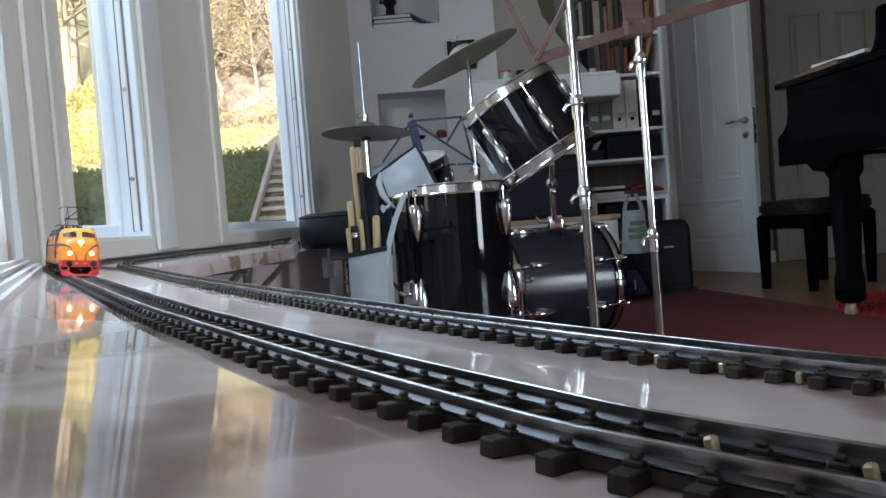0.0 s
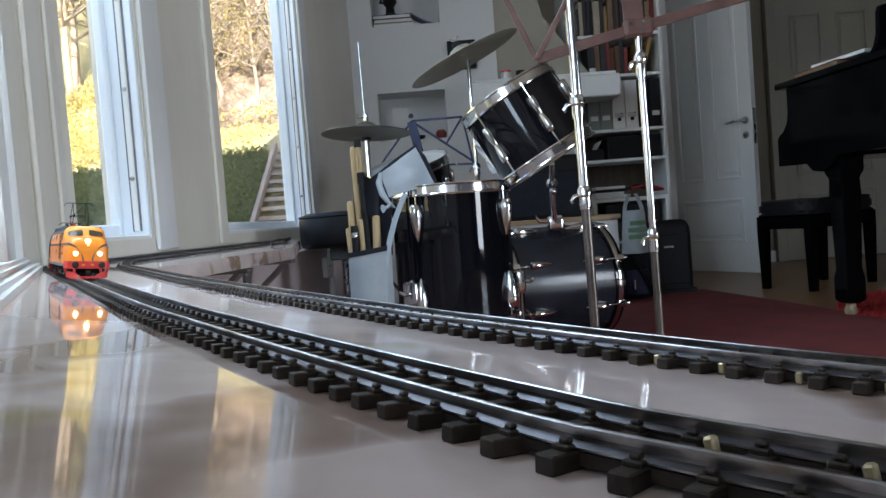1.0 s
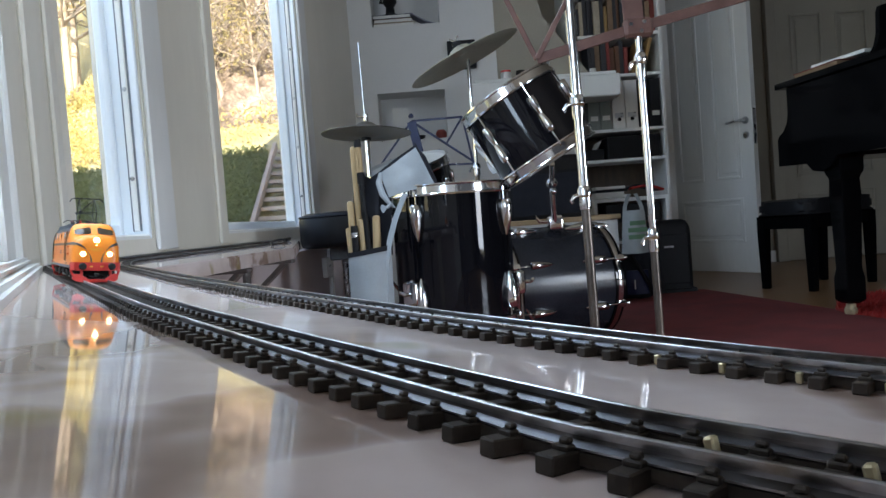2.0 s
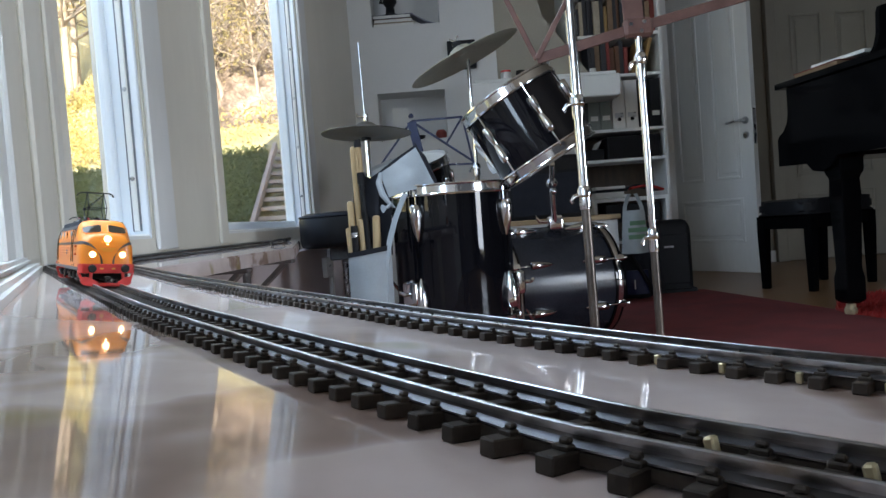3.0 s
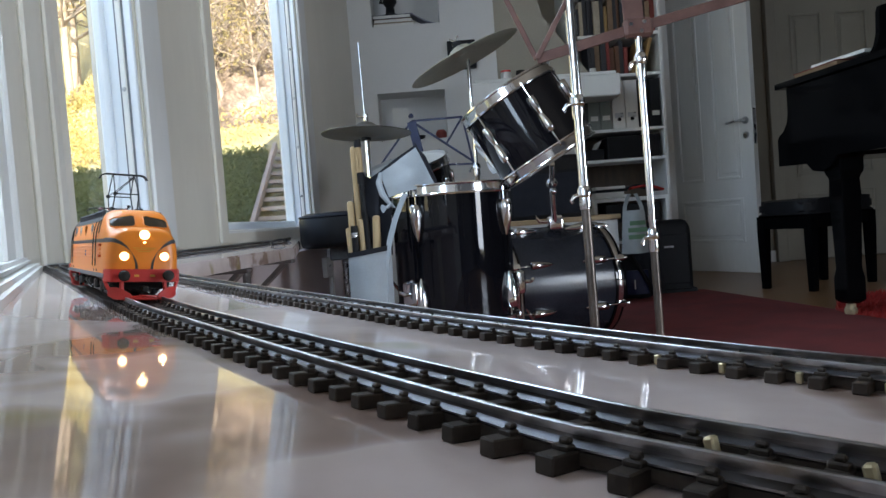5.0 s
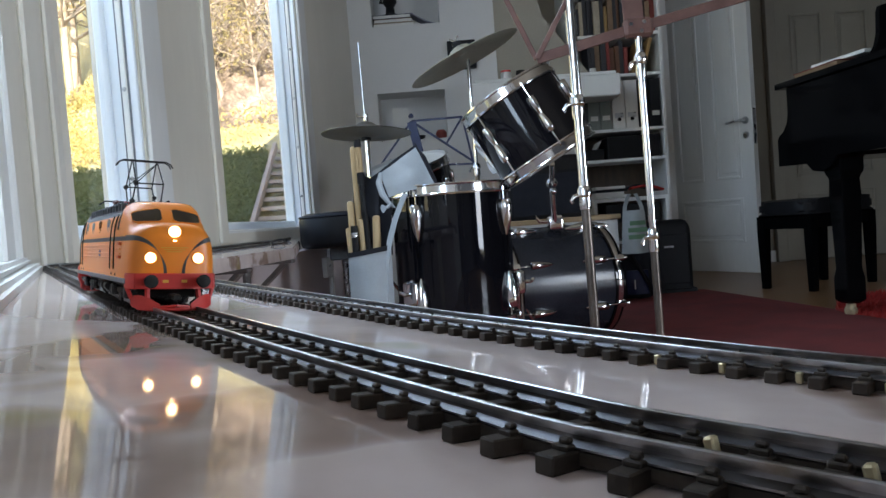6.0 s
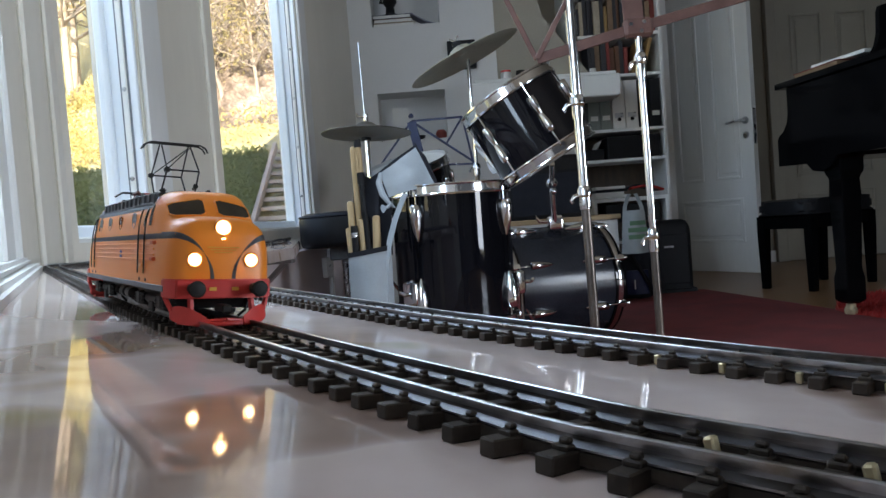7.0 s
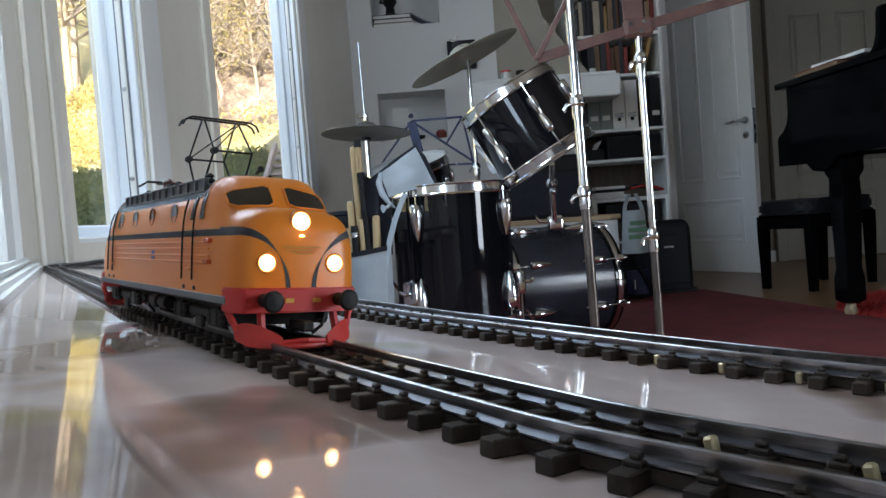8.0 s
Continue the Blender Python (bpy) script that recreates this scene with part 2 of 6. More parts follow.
def add_tube(bm, pts, r, n=10, cap=True):
    """A round bar along points; r may be a number or one for each point."""
    pts = [Vector(p) for p in pts]
    rr = r if isinstance(r, (list, tuple)) else [r] * len(pts)
    rings, side = [], None
    for i, p in enumerate(pts):
        d = (pts[min(i + 1, len(pts) - 1)] - pts[max(i - 1, 0)]).normalized()
        if side is None:
            side = d.orthogonal().normalized()
        side = (side - d * side.dot(d)).normalized()
        up = d.cross(side)
        rings.append([bm.verts.new(p + rr[i] * (math.cos(2 * math.pi * k / n) * side + math.sin(2 * math.pi * k / n) * up)) for k in range(n)])
    for a, b in zip(rings, rings[1:]):
        for k in range(n):
            bm.faces.new((a[k], a[(k + 1) % n], b[(k + 1) % n], b[k]))
    if cap:
        bm.faces.new(rings[0])
        bm.faces.new(rings[-1])
    return bm


def tube(pts, r, n=10):
    return add_tube(bmesh.new(), pts, r, n)


def add_prism(bm, outline, lo, hi, m=None):
    """An outline in x and y, pulled from lo to hi along z."""
    a = [bm.verts.new((x, y, lo)) for x, y in outline]
    b = [bm.verts.new((x, y, hi)) for x, y in outline]
    n = len(outline)
    for i in range(n):
        bm.faces.new((a[i], a[(i + 1) % n], b[(i + 1) % n], b[i]))
    bm.faces.new(a)
    bm.faces.new(b)
    if m is not None:
        bmesh.ops.transform(bm, matrix=m, verts=a + b)
    return bm


def prism(outline, lo, hi, m=None):
    return add_prism(bmesh.new(), outline, lo, hi, m)


def beam(a, b, w, h, bevel=0.0):
    """A flat bar from a to b: w across, h upright."""
    a, b = Vector(a), Vector(b)
    d = b - a
    q = d.to_track_quat("X", "Z").to_matrix().to_4x4()
    return box((0, -w / 2, -h / 2), (d.length, w / 2, h / 2), bevel, Matrix.Translation(a) @ q)

# ---- the room ----
# the bay's far window wall: x along it, y outwards, z up
E2 = Vector((0.0847, 0.9964, 0))
BAY = Matrix(((E2.x, -E2.y, 0, -0.75), (E2.y, E2.x, 0, 1.43), (0, 0, 1, 0), (0, 0, 0, 1)))
# the bay's near wall towards the camera, and the pier that joins it to the far wall
E1 = Vector((0.4802, -0.8772, 0))
NEAR = Matrix(((E1.x, E1.y, 0, -0.601), (E1.y, -E1.x, 0, 1.0115), (0, 0, 1, 0), (0, 0, 0, 1)))
E3 = Vector((0.2623, -0.9650, 0))
PIER = Matrix(((E3.x, E3.y, 0, -0.712), (E3.y, -E3.x, 0, 1.420), (0, 0, 1, 0), (0, 0, 0, 1)))
CEIL = 2.55
SILL_Z, HEAD_Z = 0.53, 2.36


def structure(name, bm, material, label, at=None, smooth=None):
    return tagged(part(name, bm, material, None, "", smooth, at), label, "", "", "structure")


def wall_with_openings(length, openings, depth, lo, hi, bottom, top):
    """A wall from 0 to length along x, its outer side at y = depth, with openings (from, to)."""
    bm, x = bmesh.new(), 0.0
    for a, b in openings:
        if a > x:
            add_box(bm, (x, 0, lo), (a, depth, hi))
        add_box(bm, (a, 0, lo), (b, depth, bottom))
        add_box(bm, (a, 0, top), (b, depth, hi))
        x = b
    add_box(bm, (x, 0, lo), (length, depth, hi))
    return bm


wall_bay_far = structure("wall_bay_far", wall_with_openings(3.3, [(0.080, 0.404), (0.89, 1.935)], 0.12, -0.3, CEIL, SILL_Z, HEAD_Z), M["cream"], "cream painted bay wall with deep window reveals", BAY)
wall_bay_near = structure("wall_bay_near", wall_with_openings(0.80, [(0.36, 0.76)], 0.15, -0.3, CEIL, 0.60, HEAD_Z), M["white"], "white painted wall beside the window sill", NEAR)
structure("wall_pier", box((0, 0, -0.3), (0.4233, 0.16, CEIL)), M["cream"], "cream painted pier in the corner of the bay", PIER)
# the wall goes on beside and behind the camera
SIDE = NEAR @ Matrix.Translation((0.80, 0.17, 0))
structure("wall_bay_side", box((0, 0, -0.3), (2.6, 0.15, CEIL)), M["wall"], "plain white wall beside the camera", SIDE)
structure("wall_return", box((0.80, 0.0, -0.3), (0.83, 0.32, CEIL), 0, NEAR), M["wall"], "short white return of the wall")
# unseen closing walls, dark to cut bounce and reflections
structure("wall_back", box((0.62, -2.2, -0.3), (4.1, -2.05, CEIL)), M["dim"], "unseen back wall, kept dark for the reflections")
RIGHT = Matrix(((0, 1, 0, 3.95), (1, 0, 0, -2.05), (0, 0, 1, 0), (0, 0, 0, 1)))
structure("wall_right", wall_with_openings(9.05, [(1.0, 2.1)], 0.15, -0.3, CEIL, 0.12, 1.55), M["dim"], "unseen side wall with one window, kept dark for the reflections", RIGHT)
structure("floor", prism([(0.80, -2.2), (4.1, -2.2), (4.1, 5.95), (-0.66, 5.95), (-0.66, 4.7), (-0.86, 1.47), (-0.73, 0.95), (-0.50, 0.20)], -0.12, 0.0), M["floor"], "varnished brown wooden floor")
structure("ceiling", box((-0.93, -2.4, CEIL), (4.3, 6.1, CEIL + 0.15)), M["ceiling"], "plain tan ceiling")


def casing(name, m, lo, hi, material, label):
    return structure(name, box(lo, hi, 0.004), material, label, m)


# mouldings of the near pier and the bay wall
casing("trim_panel", NEAR, (0.035, -0.014, 0.5), (0.34, 0.0, CEIL), M["white"], "white painted casing board")
casing("trim_bead", NEAR, (0.0, -0.022, 0.5), (0.035, 0.0, CEIL), M["white"], "rounded white bead of the casing")
casing("trim_strip", PIER, (0.05, -0.008, 0.49), (0.09, 0.0, CEIL), M["cream"], "cream moulding strip")
casing("trim_strip_b", PIER, (0.15, -0.010, 0.49), (0.25, 0.0, CEIL), M["cream"], "cream moulding strip")
casing("trim_strip_c", PIER, (0.34, -0.008, 0.49), (0.41, 0.0, CEIL), M["cream"], "cream moulding strip")
bm = prism([(-0.02, -0.044), (0.80, -0.024), (0.80, 0.0), (-0.02, 0.0)], 0.46, 0.503)
add_prism(bm, [(-0.02, -0.030), (0.80, -0.017), (0.80, 0.0), (-0.02, 0.0)], 0.503, 0.512)
bmesh.ops.bevel(bm, geom=[e for e in bm.edges if min(v.co.z for v in e.verts) > 0.50 and abs(e.verts[0].co.x - e.verts[1].co.x) > 0.5], offset=0.004, segments=2, affect="EDGES")
structure("baseboard_sill", bm, M["white"], "white base moulding along the sill", NEAR, 40)
casing("trim_pier_a", BAY, (0.410, -0.012, SILL_Z - 0.03), (0.515, 0.0, CEIL), M["white"], "white window casing board")
casing("trim_pier_b", BAY, (0.82, -0.012, SILL_Z - 0.03), (0.88, 0.0, CEIL), M["cream"], "cream window casing board")
casing("trim_pier_c", BAY, (0.515, -0.006, SILL_Z - 0.03), (0.535, 0.0, CEIL), M["cream"], "narrow cream moulding")
casing("trim_pier_d", BAY, (1.945, -0.012, SILL_Z - 0.03), (2.065, 0.0, CEIL), M["white"], "white window casing board")
casing("trim_pier_e", BAY, (2.065, -0.008, SILL_Z - 0.03), (2.105, 0.0, CEIL), M["cream"], "cream moulding strip")


def window(name, a, b, m, label, lo=SILL_Z, hi=HEAD_Z, back=0.11):
    """A casement set in the outer part of its reveal: frame, far jamb lining with a hinge rail, panes."""
    w = thing(name, label, "window", m, kind="structure")
    f = 0.028
    for nm, p, q in (("window_frame", (a, 0.070, lo), (a + f, back, hi)), ("window_frame", (b - f, 0.070, lo), (b, back, hi)), ("window_frame", (a + f, 0.070, lo), (b - f, back, lo + 0.04)), ("window_frame", (a + f, 0.070, hi - 0.06), (b - f, back, hi))):
        part(nm, box(p, q, 0.004), M["sash"], w)
    part("jamb_lining", box((b - 0.012, 0.003, lo), (b - 0.001, 0.070, hi), 0.002), M["sash"], w)
    rail = part("hinge_rail", box((b - 0.018, 0.026, lo + 0.02), (b - 0.012, 0.040, hi - 0.03), 0.002), M["white"], w, "thin white hinge rail with screws")
    # added grey strips draw the dark gaps on both sides of the rail
    part("seal", box((b - 0.0145, 0.0402, lo + 0.02), (b - 0.0121, 0.0445, hi - 0.03)), M["seal"], w, "thin grey strip drawn for the dark gap beside the rail")
    part("seal", box((b - 0.0145, 0.0215, lo + 0.02), (b - 0.0121, 0.0258, hi - 0.03)), M["seal"], w, "thin grey strip drawn for the dark gap beside the rail")
    for i in range(5):
        z = lo + 0.15 + i * 0.22
        part("screw", turned([(0.006, 0), (0.004, 0.003)], 10, pose(b - 0.018, 0.033, z, 0, -90, 0)), M["steel"], rail)
    part("window_sill", box((a, 0.004, lo - 0.028), (b, 0.070, lo + 0.012), 0.004), M["white"], w)
    g = part("pane", box((a + f, back - 0.022, lo + 0.04), (b - f, back - 0.017, hi - 0.06)), M["glass"], w)
    g.visible_shadow = False
    return w


window("window_1", 0.080, 0.404, BAY, "narrow white casement window, its sash tinted blue for skylight", back=0.095)
window("window_2", 0.89, 1.935, BAY, "tall white casement window, its sash tinted blue for skylight")
window("window_4", 0.36, 0.76, NEAR, "tall white casement window beside the sill", 0.60)
window("window_3", 1.0, 2.1, RIGHT, "white casement window in the side wall", 0.12, 1.55)

# ---- the marble sill: two slabs that slope a little towards the room ----
SILL = Matrix(((0.9961, -0.0008, 0.0885, -0.0024), (-0.0034, 0.9989, 0.0474, -0.0013), (-0.0884, -0.0475, 0.9950, 0.4926), (0, 0, 0, 1)))
OUTER = [(0.160, 0.010), (0.098, 0.042), (0.032, 0.095), (0.010, 0.121), (-0.0344, 0.1844), (-0.0792, 0.2525), (-0.1228, 0.3205), (-0.2375, 0.514), (-0.437, 0.852), (-0.600, 1.132)]
INNER = [(0.285, 0.045), (0.21, 0.078), (0.140, 0.125), (0.0918, 0.166), (0.061, 0.1996), (0.0225, 0.2508), (-0.0178, 0.3102), (-0.131, 0.4967), (-0.235, 0.6757), (-0.3765, 0.94), (-0.50, 1.17)]


def bay_point(a, out):
    return (BAY @ Vector((a, out, 0))).to_2d()


FAR_OUT = [(-0.655, 1.285), (-0.672, 1.40)] + [tuple(bay_point(a, -0.066)) for a in (0.12, 0.4, 0.8, 1.2)]
FAR_IN = [(-0.566, 1.31), (-0.596, 1.42)] + [tuple(bay_point(a, -0.155)) for a in (0.14, 0.4, 0.7, 0.95)]
P0, P1, P2 = Vector((-0.479, 1.205, 0.4780)), Vector((-0.365, 1.950, 0.4780)), Vector((-0.75, 1.43, 0.4910))
FAR_N = (P1 - P0).cross(P2 - P0).normalized()
NEAR_N = Vector((SILL[0][2], SILL[1][2], SILL[2][2]))
NEAR_P = SILL.translation


def top_z(x, y):
    """The height of the sill's surface."""
    zn = NEAR_P.z - (NEAR_N.x * (x - NEAR_P.x) + NEAR_N.y * (y - NEAR_P.y)) / NEAR_N.z
    zf = P0.z - (FAR_N.x * (x - P0.x) + FAR_N.y * (y - P0.y)) / FAR_N.z
    side = (P2.x - P0.x) * (y - P0.y) - (P2.y - P0.y) * (x - P0.x)
    return (zf, FAR_N) if side < 0 else (zn, NEAR_N)


def slab(name, outline, label):
    """A slab of marble 30 mm thick under an outline on the sill's surface."""
    bm = bmesh.new()
    a = [bm.verts.new(p) for p in outline]
    b = [bm.verts.new(Vector(p) - Vector((0, 0, 0.03))) for p in outline]
    n = len(a)
    for i in range(n):
        bm.faces.new((a[i], a[(i + 1) % n], b[(i + 1) % n], b[i]))
    top = bm.faces.new(a)
    bm.faces.new(b)
    bmesh.ops.bevel(bm, geom=list(top.edges), offset=0.003, segments=2, affect="EDGES")
    return structure(name, bm, M["marble"], label, smooth=40)


def curve_through(pts, step):
    """Evenly spaced points along a smooth curve through pts (Catmull-Rom)."""
    pts = [Vector(p) for p in pts]
    ext = [2 * pts[0] - pts[1]] + pts + [2 * pts[-1] - pts[-2]]
    fine = []
    for i in range(1, len(ext) - 2):
        p0, p1, p2, p3 = ext[i - 1:i + 3]
        for k in range(40):
            t = k / 40
            fine.append(0.5 * (2 * p1 + (p2 - p0) * t + (2 * p0 - 5 * p1 + 4 * p2 - p3) * t * t + (3 * p1 - p0 - 3 * p2 + p3) * t ** 3))
    fine.append(pts[-1])
    out, left = [fine[0]], step
    for a, b in zip(fine, fine[1:]):
        d = (b - a).length
        while d >= left:
            a = a + (b - a) * (left / d)
            out.append(a.copy())
            d = (b - a).length
            left = step
        left -= d
    return out


def on_sill(p):
    x, y = (SILL @ Vector((p[0], p[1], 0))).to_2d() if len(p) == 2 else p[:2]
    z, n = top_z(x, y)
    return Vector((x, y, z)), n


OUTER_W = [tuple(on_sill(p)[0].to_2d()) for p in OUTER] + FAR_OUT
INNER_W = [tuple(on_sill(p)[0].to_2d()) for p in INNER] + FAR_IN


def lifted(p):
    z, n = top_z(p[0], p[1])
    return Vector((p[0], p[1], z))


edge = []
inner_line = curve_through(INNER_W, 0.03)
for i, p in enumerate(inner_line):
    d = (inner_line[min(i + 1, len(inner_line) - 1)] - inner_line[max(i - 1, 0)]).normalized()
    if p.y < 1.10:
        edge.append(p + 0.030 * Vector((d.y, -d.x)))
near_pts = [(0.40, -0.20), (0.40, 0.02)] + [tuple(p) for p in edge] + [tuple(P0.to_2d()), tuple(P2.to_2d()), tuple((NEAR @ Vector((0.0, 0.0, 0))).to_2d()), tuple((NEAR @ Vector((0.80, 0.0, 0))).to_2d()), tuple((NEAR @ Vector((0.83, 0.17, 0))).to_2d()), tuple((NEAR @ Vector((1.45, 0.17, 0))).to_2d())]


def near_top(p):
    return Vector((p[0], p[1], NEAR_P.z - (NEAR_N.x * (p[0] - NEAR_P.x) + NEAR_N.y * (p[1] - NEAR_P.y)) / NEAR_N.z))


def far_top(p):
    return Vector((p[0], p[1], P0.z - (FAR_N.x * (p[0] - P0.x) + FAR_N.y * (p[1] - P0.y)) / FAR_N.z))


slab("sill_near", [near_top(p) for p in near_pts], "polished pinkish marble window sill with brown veins")
slab("sill_far", [far_top(p) for p in [tuple(P0.to_2d()), tuple(bay_point(0.55, -0.31)), tuple(bay_point(1.25, -0.13)), tuple(bay_point(1.25, 0.0)), tuple(P2.to_2d())]], "polished marble window sill under the tall window")
# the wall below the sill
structure("wall_lower", box((-0.1, -0.10, -0.1), (3.1, 0.0, 0.445), 0, BAY), M["lower"], "mauve grey wall below the sill")
structure("wall_lower_near", box((0.0, -0.02, -0.1), (1.3, 0.0, 0.44), 0, NEAR), M["lower"], "mauve grey wall below the sill")


def bracket(a):
    b = thing("shelf_bracket", "grey brown steel bracket under the marble sill", "bracket", BAY @ pose(a, 0, 0), "sill brackets")
    part("upright", box((-0.020, -0.112, 0.20), (0.020, -0.10, 0.445), 0.002), M["bracket"], b)
    part("arm", box((-0.020, -0.25, 0.430), (0.020, -0.112, 0.441), 0.002), M["bracket"], b)
    part("brace", beam((0, -0.113, 0.33), (0, -0.225, 0.431), 0.036, 0.012, 0.002), M["bracket"], b)


for a in (0.37, 0.74):
    bracket(a)
socket = thing("wall_socket", "white double socket on the mauve wall below the sill", "socket", BAY @ pose(1.70, -0.10, 0.36))
part("plate", box((-0.045, -0.022, -0.042), (0.045, 0.0, 0.042), 0.004, None, 2), M["white"], socket)
for x in (-0.012, 0.012):
    part("hole", turned([(0.0035, 0), (0.0035, 0.001)], 10, pose(x, -0.0225, 0.006, 90, 0, 0)), M["black"], socket)
part("conduit", box((0.055, -0.018, -0.20), (0.085, 0.0, 0.075), 0.004), M["white"], socket, "pale cable duct")
# ---- far walls: chimney breast with niches, shelf recess, doors ----
niches = [(-0.335, 0.09, 1.035, 1.335), (-0.35, 0.08, 1.745, 2.05)]
bm = bmesh.new()
X0, X1, Y0, Y1 = -0.75, 0.42, 4.6, 5.1
add_box(bm, (X0, Y0, 0), (-0.335, Y1, CEIL))
add_box(bm, (0.085, Y0, 0), (X1, Y1, CEIL))
for lo, hi in ((0, 1.035), (1.335, 1.745), (2.05, CEIL)):
    add_box(bm, (-0.335, Y0, lo), (0.085, Y1, hi))
for lo, hi in ((1.035, 1.335), (1.745, 2.05)):
    add_box(bm, (-0.335, Y0 + 0.24, lo), (0.085, Y1, hi))
structure("wall_chimney", bm, M["wall"], "white plastered chimney wall with two square niches")
structure("wall_recess", box((0.42, 5.06, 0), (1.62, 5.2, CEIL)), M["hood"], "tan wall behind the book shelves")
bm = bmesh.new()
add_prism(bm, [(0.42, 1.33), (1.02, 1.33), (0.72, 1.75), (0.55, CEIL), (0.42, CEIL)], 4.62, 5.05, Matrix(((1, 0, 0, 0), (0, 0, 1, 0), (0, 1, 0, 0), (0, 0, 0, 1))))
structure("chimney_hood", bm, M["hood"], "beige plastered sloping fireplace hood")
structure("wall_far", box((1.62, 5.8, 0), (4.1, 5.95, CEIL)), M["beige"], "beige far wall, darkened for the dim end of the room")
structure("wall_shelf_side", box((1.5, 5.02, 0), (1.62, 5.95, CEIL)), M["white"], "white side wall beside the shelves")

# ---- the railway ----
GAUGE, RAIL_TOP = 0.0165, 0.0056


def basis(p, d, up):
    side = up.cross(d).normalized()
    d = side.cross(up).normalized()
    m = Matrix((d, side, up)).transposed().to_4x4()
    m.translation = p
    return m


def sleeper_mesh():
    bm = bmesh.new()
    add_box(bm, (-0.00155, -0.0146, 0.0), (0.00155, 0.0146, 0.0026), 0.00025)
    for y in (-GAUGE / 2, GAUGE / 2):
        for o in (-0.0023, 0.0023):
            add_box(bm, (-0.0013, y + o - 0.0009, 0.0025), (0.0013, y + o + 0.0009, 0.0034), 0.0002)
            add_box(bm, (-0.0008, y + o * 0.8 - 0.0007, 0.0033), (0.0008, y + o * 0.8 + 0.0007, 0.0042), 0.0003)
    return mesh_of(bm, "sleeper", M["sleeper"])


def track(name, line_pts, pitch, label, seed):
    t = thing(name, label, "model track", kind="")
    line = curve_through(line_pts, pitch)
    rnd = random.Random(seed)
    me = sleeper_mesh()
    frames = []
    for i, p in enumerate(line):
        a, b = lifted(line[max(i - 1, 0)]), lifted(line[min(i + 1, len(line) - 1)])
        n = (top_z(*line[max(i - 3, 0)])[1] + top_z(*line[min(i + 3, len(line) - 1)])[1]).normalized()
        frames.append(basis(lifted(p), (b - a).normalized(), n))
    rest = bmesh.new()
    for i, f in enumerate(frames):
        if i < 290:
            s = new("sleeper", me)
            s.parent = t
            s.matrix_basis = f @ pose(rnd.uniform(-0.0002, 0.0002), rnd.uniform(-0.0002, 0.0002), 0, 0, 0, rnd.uniform(-0.8, 0.8))
        else:
            add_box(rest, (-0.00155, -0.0146, 0), (0.00155, 0.0146, 0.0026), 0, f)
    if rest.verts:
        tagged(part("far_sleepers", rest, M["sleeper"], t), kind="stuff")
    else:
        rest.free()
    # rails: foot, web and head in one section
    h, w = RAIL_TOP, 0.0005
    sec = [(-0.0014, 0.0027), (0.0014, 0.0027), (0.0014, 0.0030), (0.00035, 0.0037), (0.00035, h - 0.0013), (w, h - 0.0010), (w, h - 0.0002), (w - 0.0002, h), (-w + 0.0002, h), (-w, h - 0.0002), (-w, h - 0.0010), (-0.00035, h - 0.0013), (-0.00035, 0.0037), (-0.0014, 0.0030)]
    for side in (-1, 1):
        bm = bmesh.new()
        rings = [[bm.verts.new(f @ Vector((0, side * GAUGE / 2 + y, z))) for y, z in sec] for f in frames]
        for a, b in zip(rings, rings[1:]):
            for k in range(len(sec)):
                # web and foot take the metals darkened for their dimmer reflections
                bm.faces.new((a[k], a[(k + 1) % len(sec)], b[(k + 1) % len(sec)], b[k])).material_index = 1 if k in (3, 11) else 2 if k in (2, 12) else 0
        bm.faces.new(rings[0])
        bm.faces.new(rings[-1])
        part("rail", bm, [M["rail"], M["web_dim"], M["rail_foot"]], t, "worn nickel silver rail", smooth=30)
        # the plastic strip that joins the sleepers below the rail
        bm = bmesh.new()
        rings = [[bm.verts.new(f @ Vector((0, side * GAUGE / 2 + y, z))) for y, z in ((-0.0012, 0.0006), (0.0012, 0.0006), (0.0012, 0.0024), (-0.0012, 0.0024))] for f in frames]
        for a, b in zip(rings, rings[1:]):
            for k in range(4):
                bm.faces.new((a[k], a[(k + 1) % 4], b[(k + 1) % 4], b[k]))
        part("web_strip", bm, M["sleeper"], t)
    return t, frames


outer_track, OUTER_F = track("outer_track", OUTER_W, 0.0092, "model railway track with black sleepers on the marble sill", 1)
inner_track, INNER_F = track("inner_track", INNER_W, 0.0086, "second model railway track along the sill's edge", 2)


def contacts(t, frames, y, lo, hi, lean, first, count):
    """Small pale brass tongues between every second pair of sleepers."""
    bm = bmesh.new()
    add_box(bm, (-0.0007, -0.0011, 0.0), (0.0007, 0.0011, hi - lo), 0.0003)
    me = mesh_of(bm, "contact", M["brass"])
    for k in range(count):
        i = first + 2 * k
        a, b = frames[i], frames[i + 1]
        c = new("contact", me)
        c.parent = t
        m = a.copy()
        m.translation = a.translation.lerp(b.translation, 0.5)
        c.matrix_basis = m @ pose(0, y, lo, 0, lean, 0)


contacts(inner_track, INNER_F, GAUGE / 2 + 0.0016, 0.0002, 0.0027, 4, 9, 12)
contacts(outer_track, OUTER_F, -0.0030, 0.0004, 0.0046, 14, 4, 7)


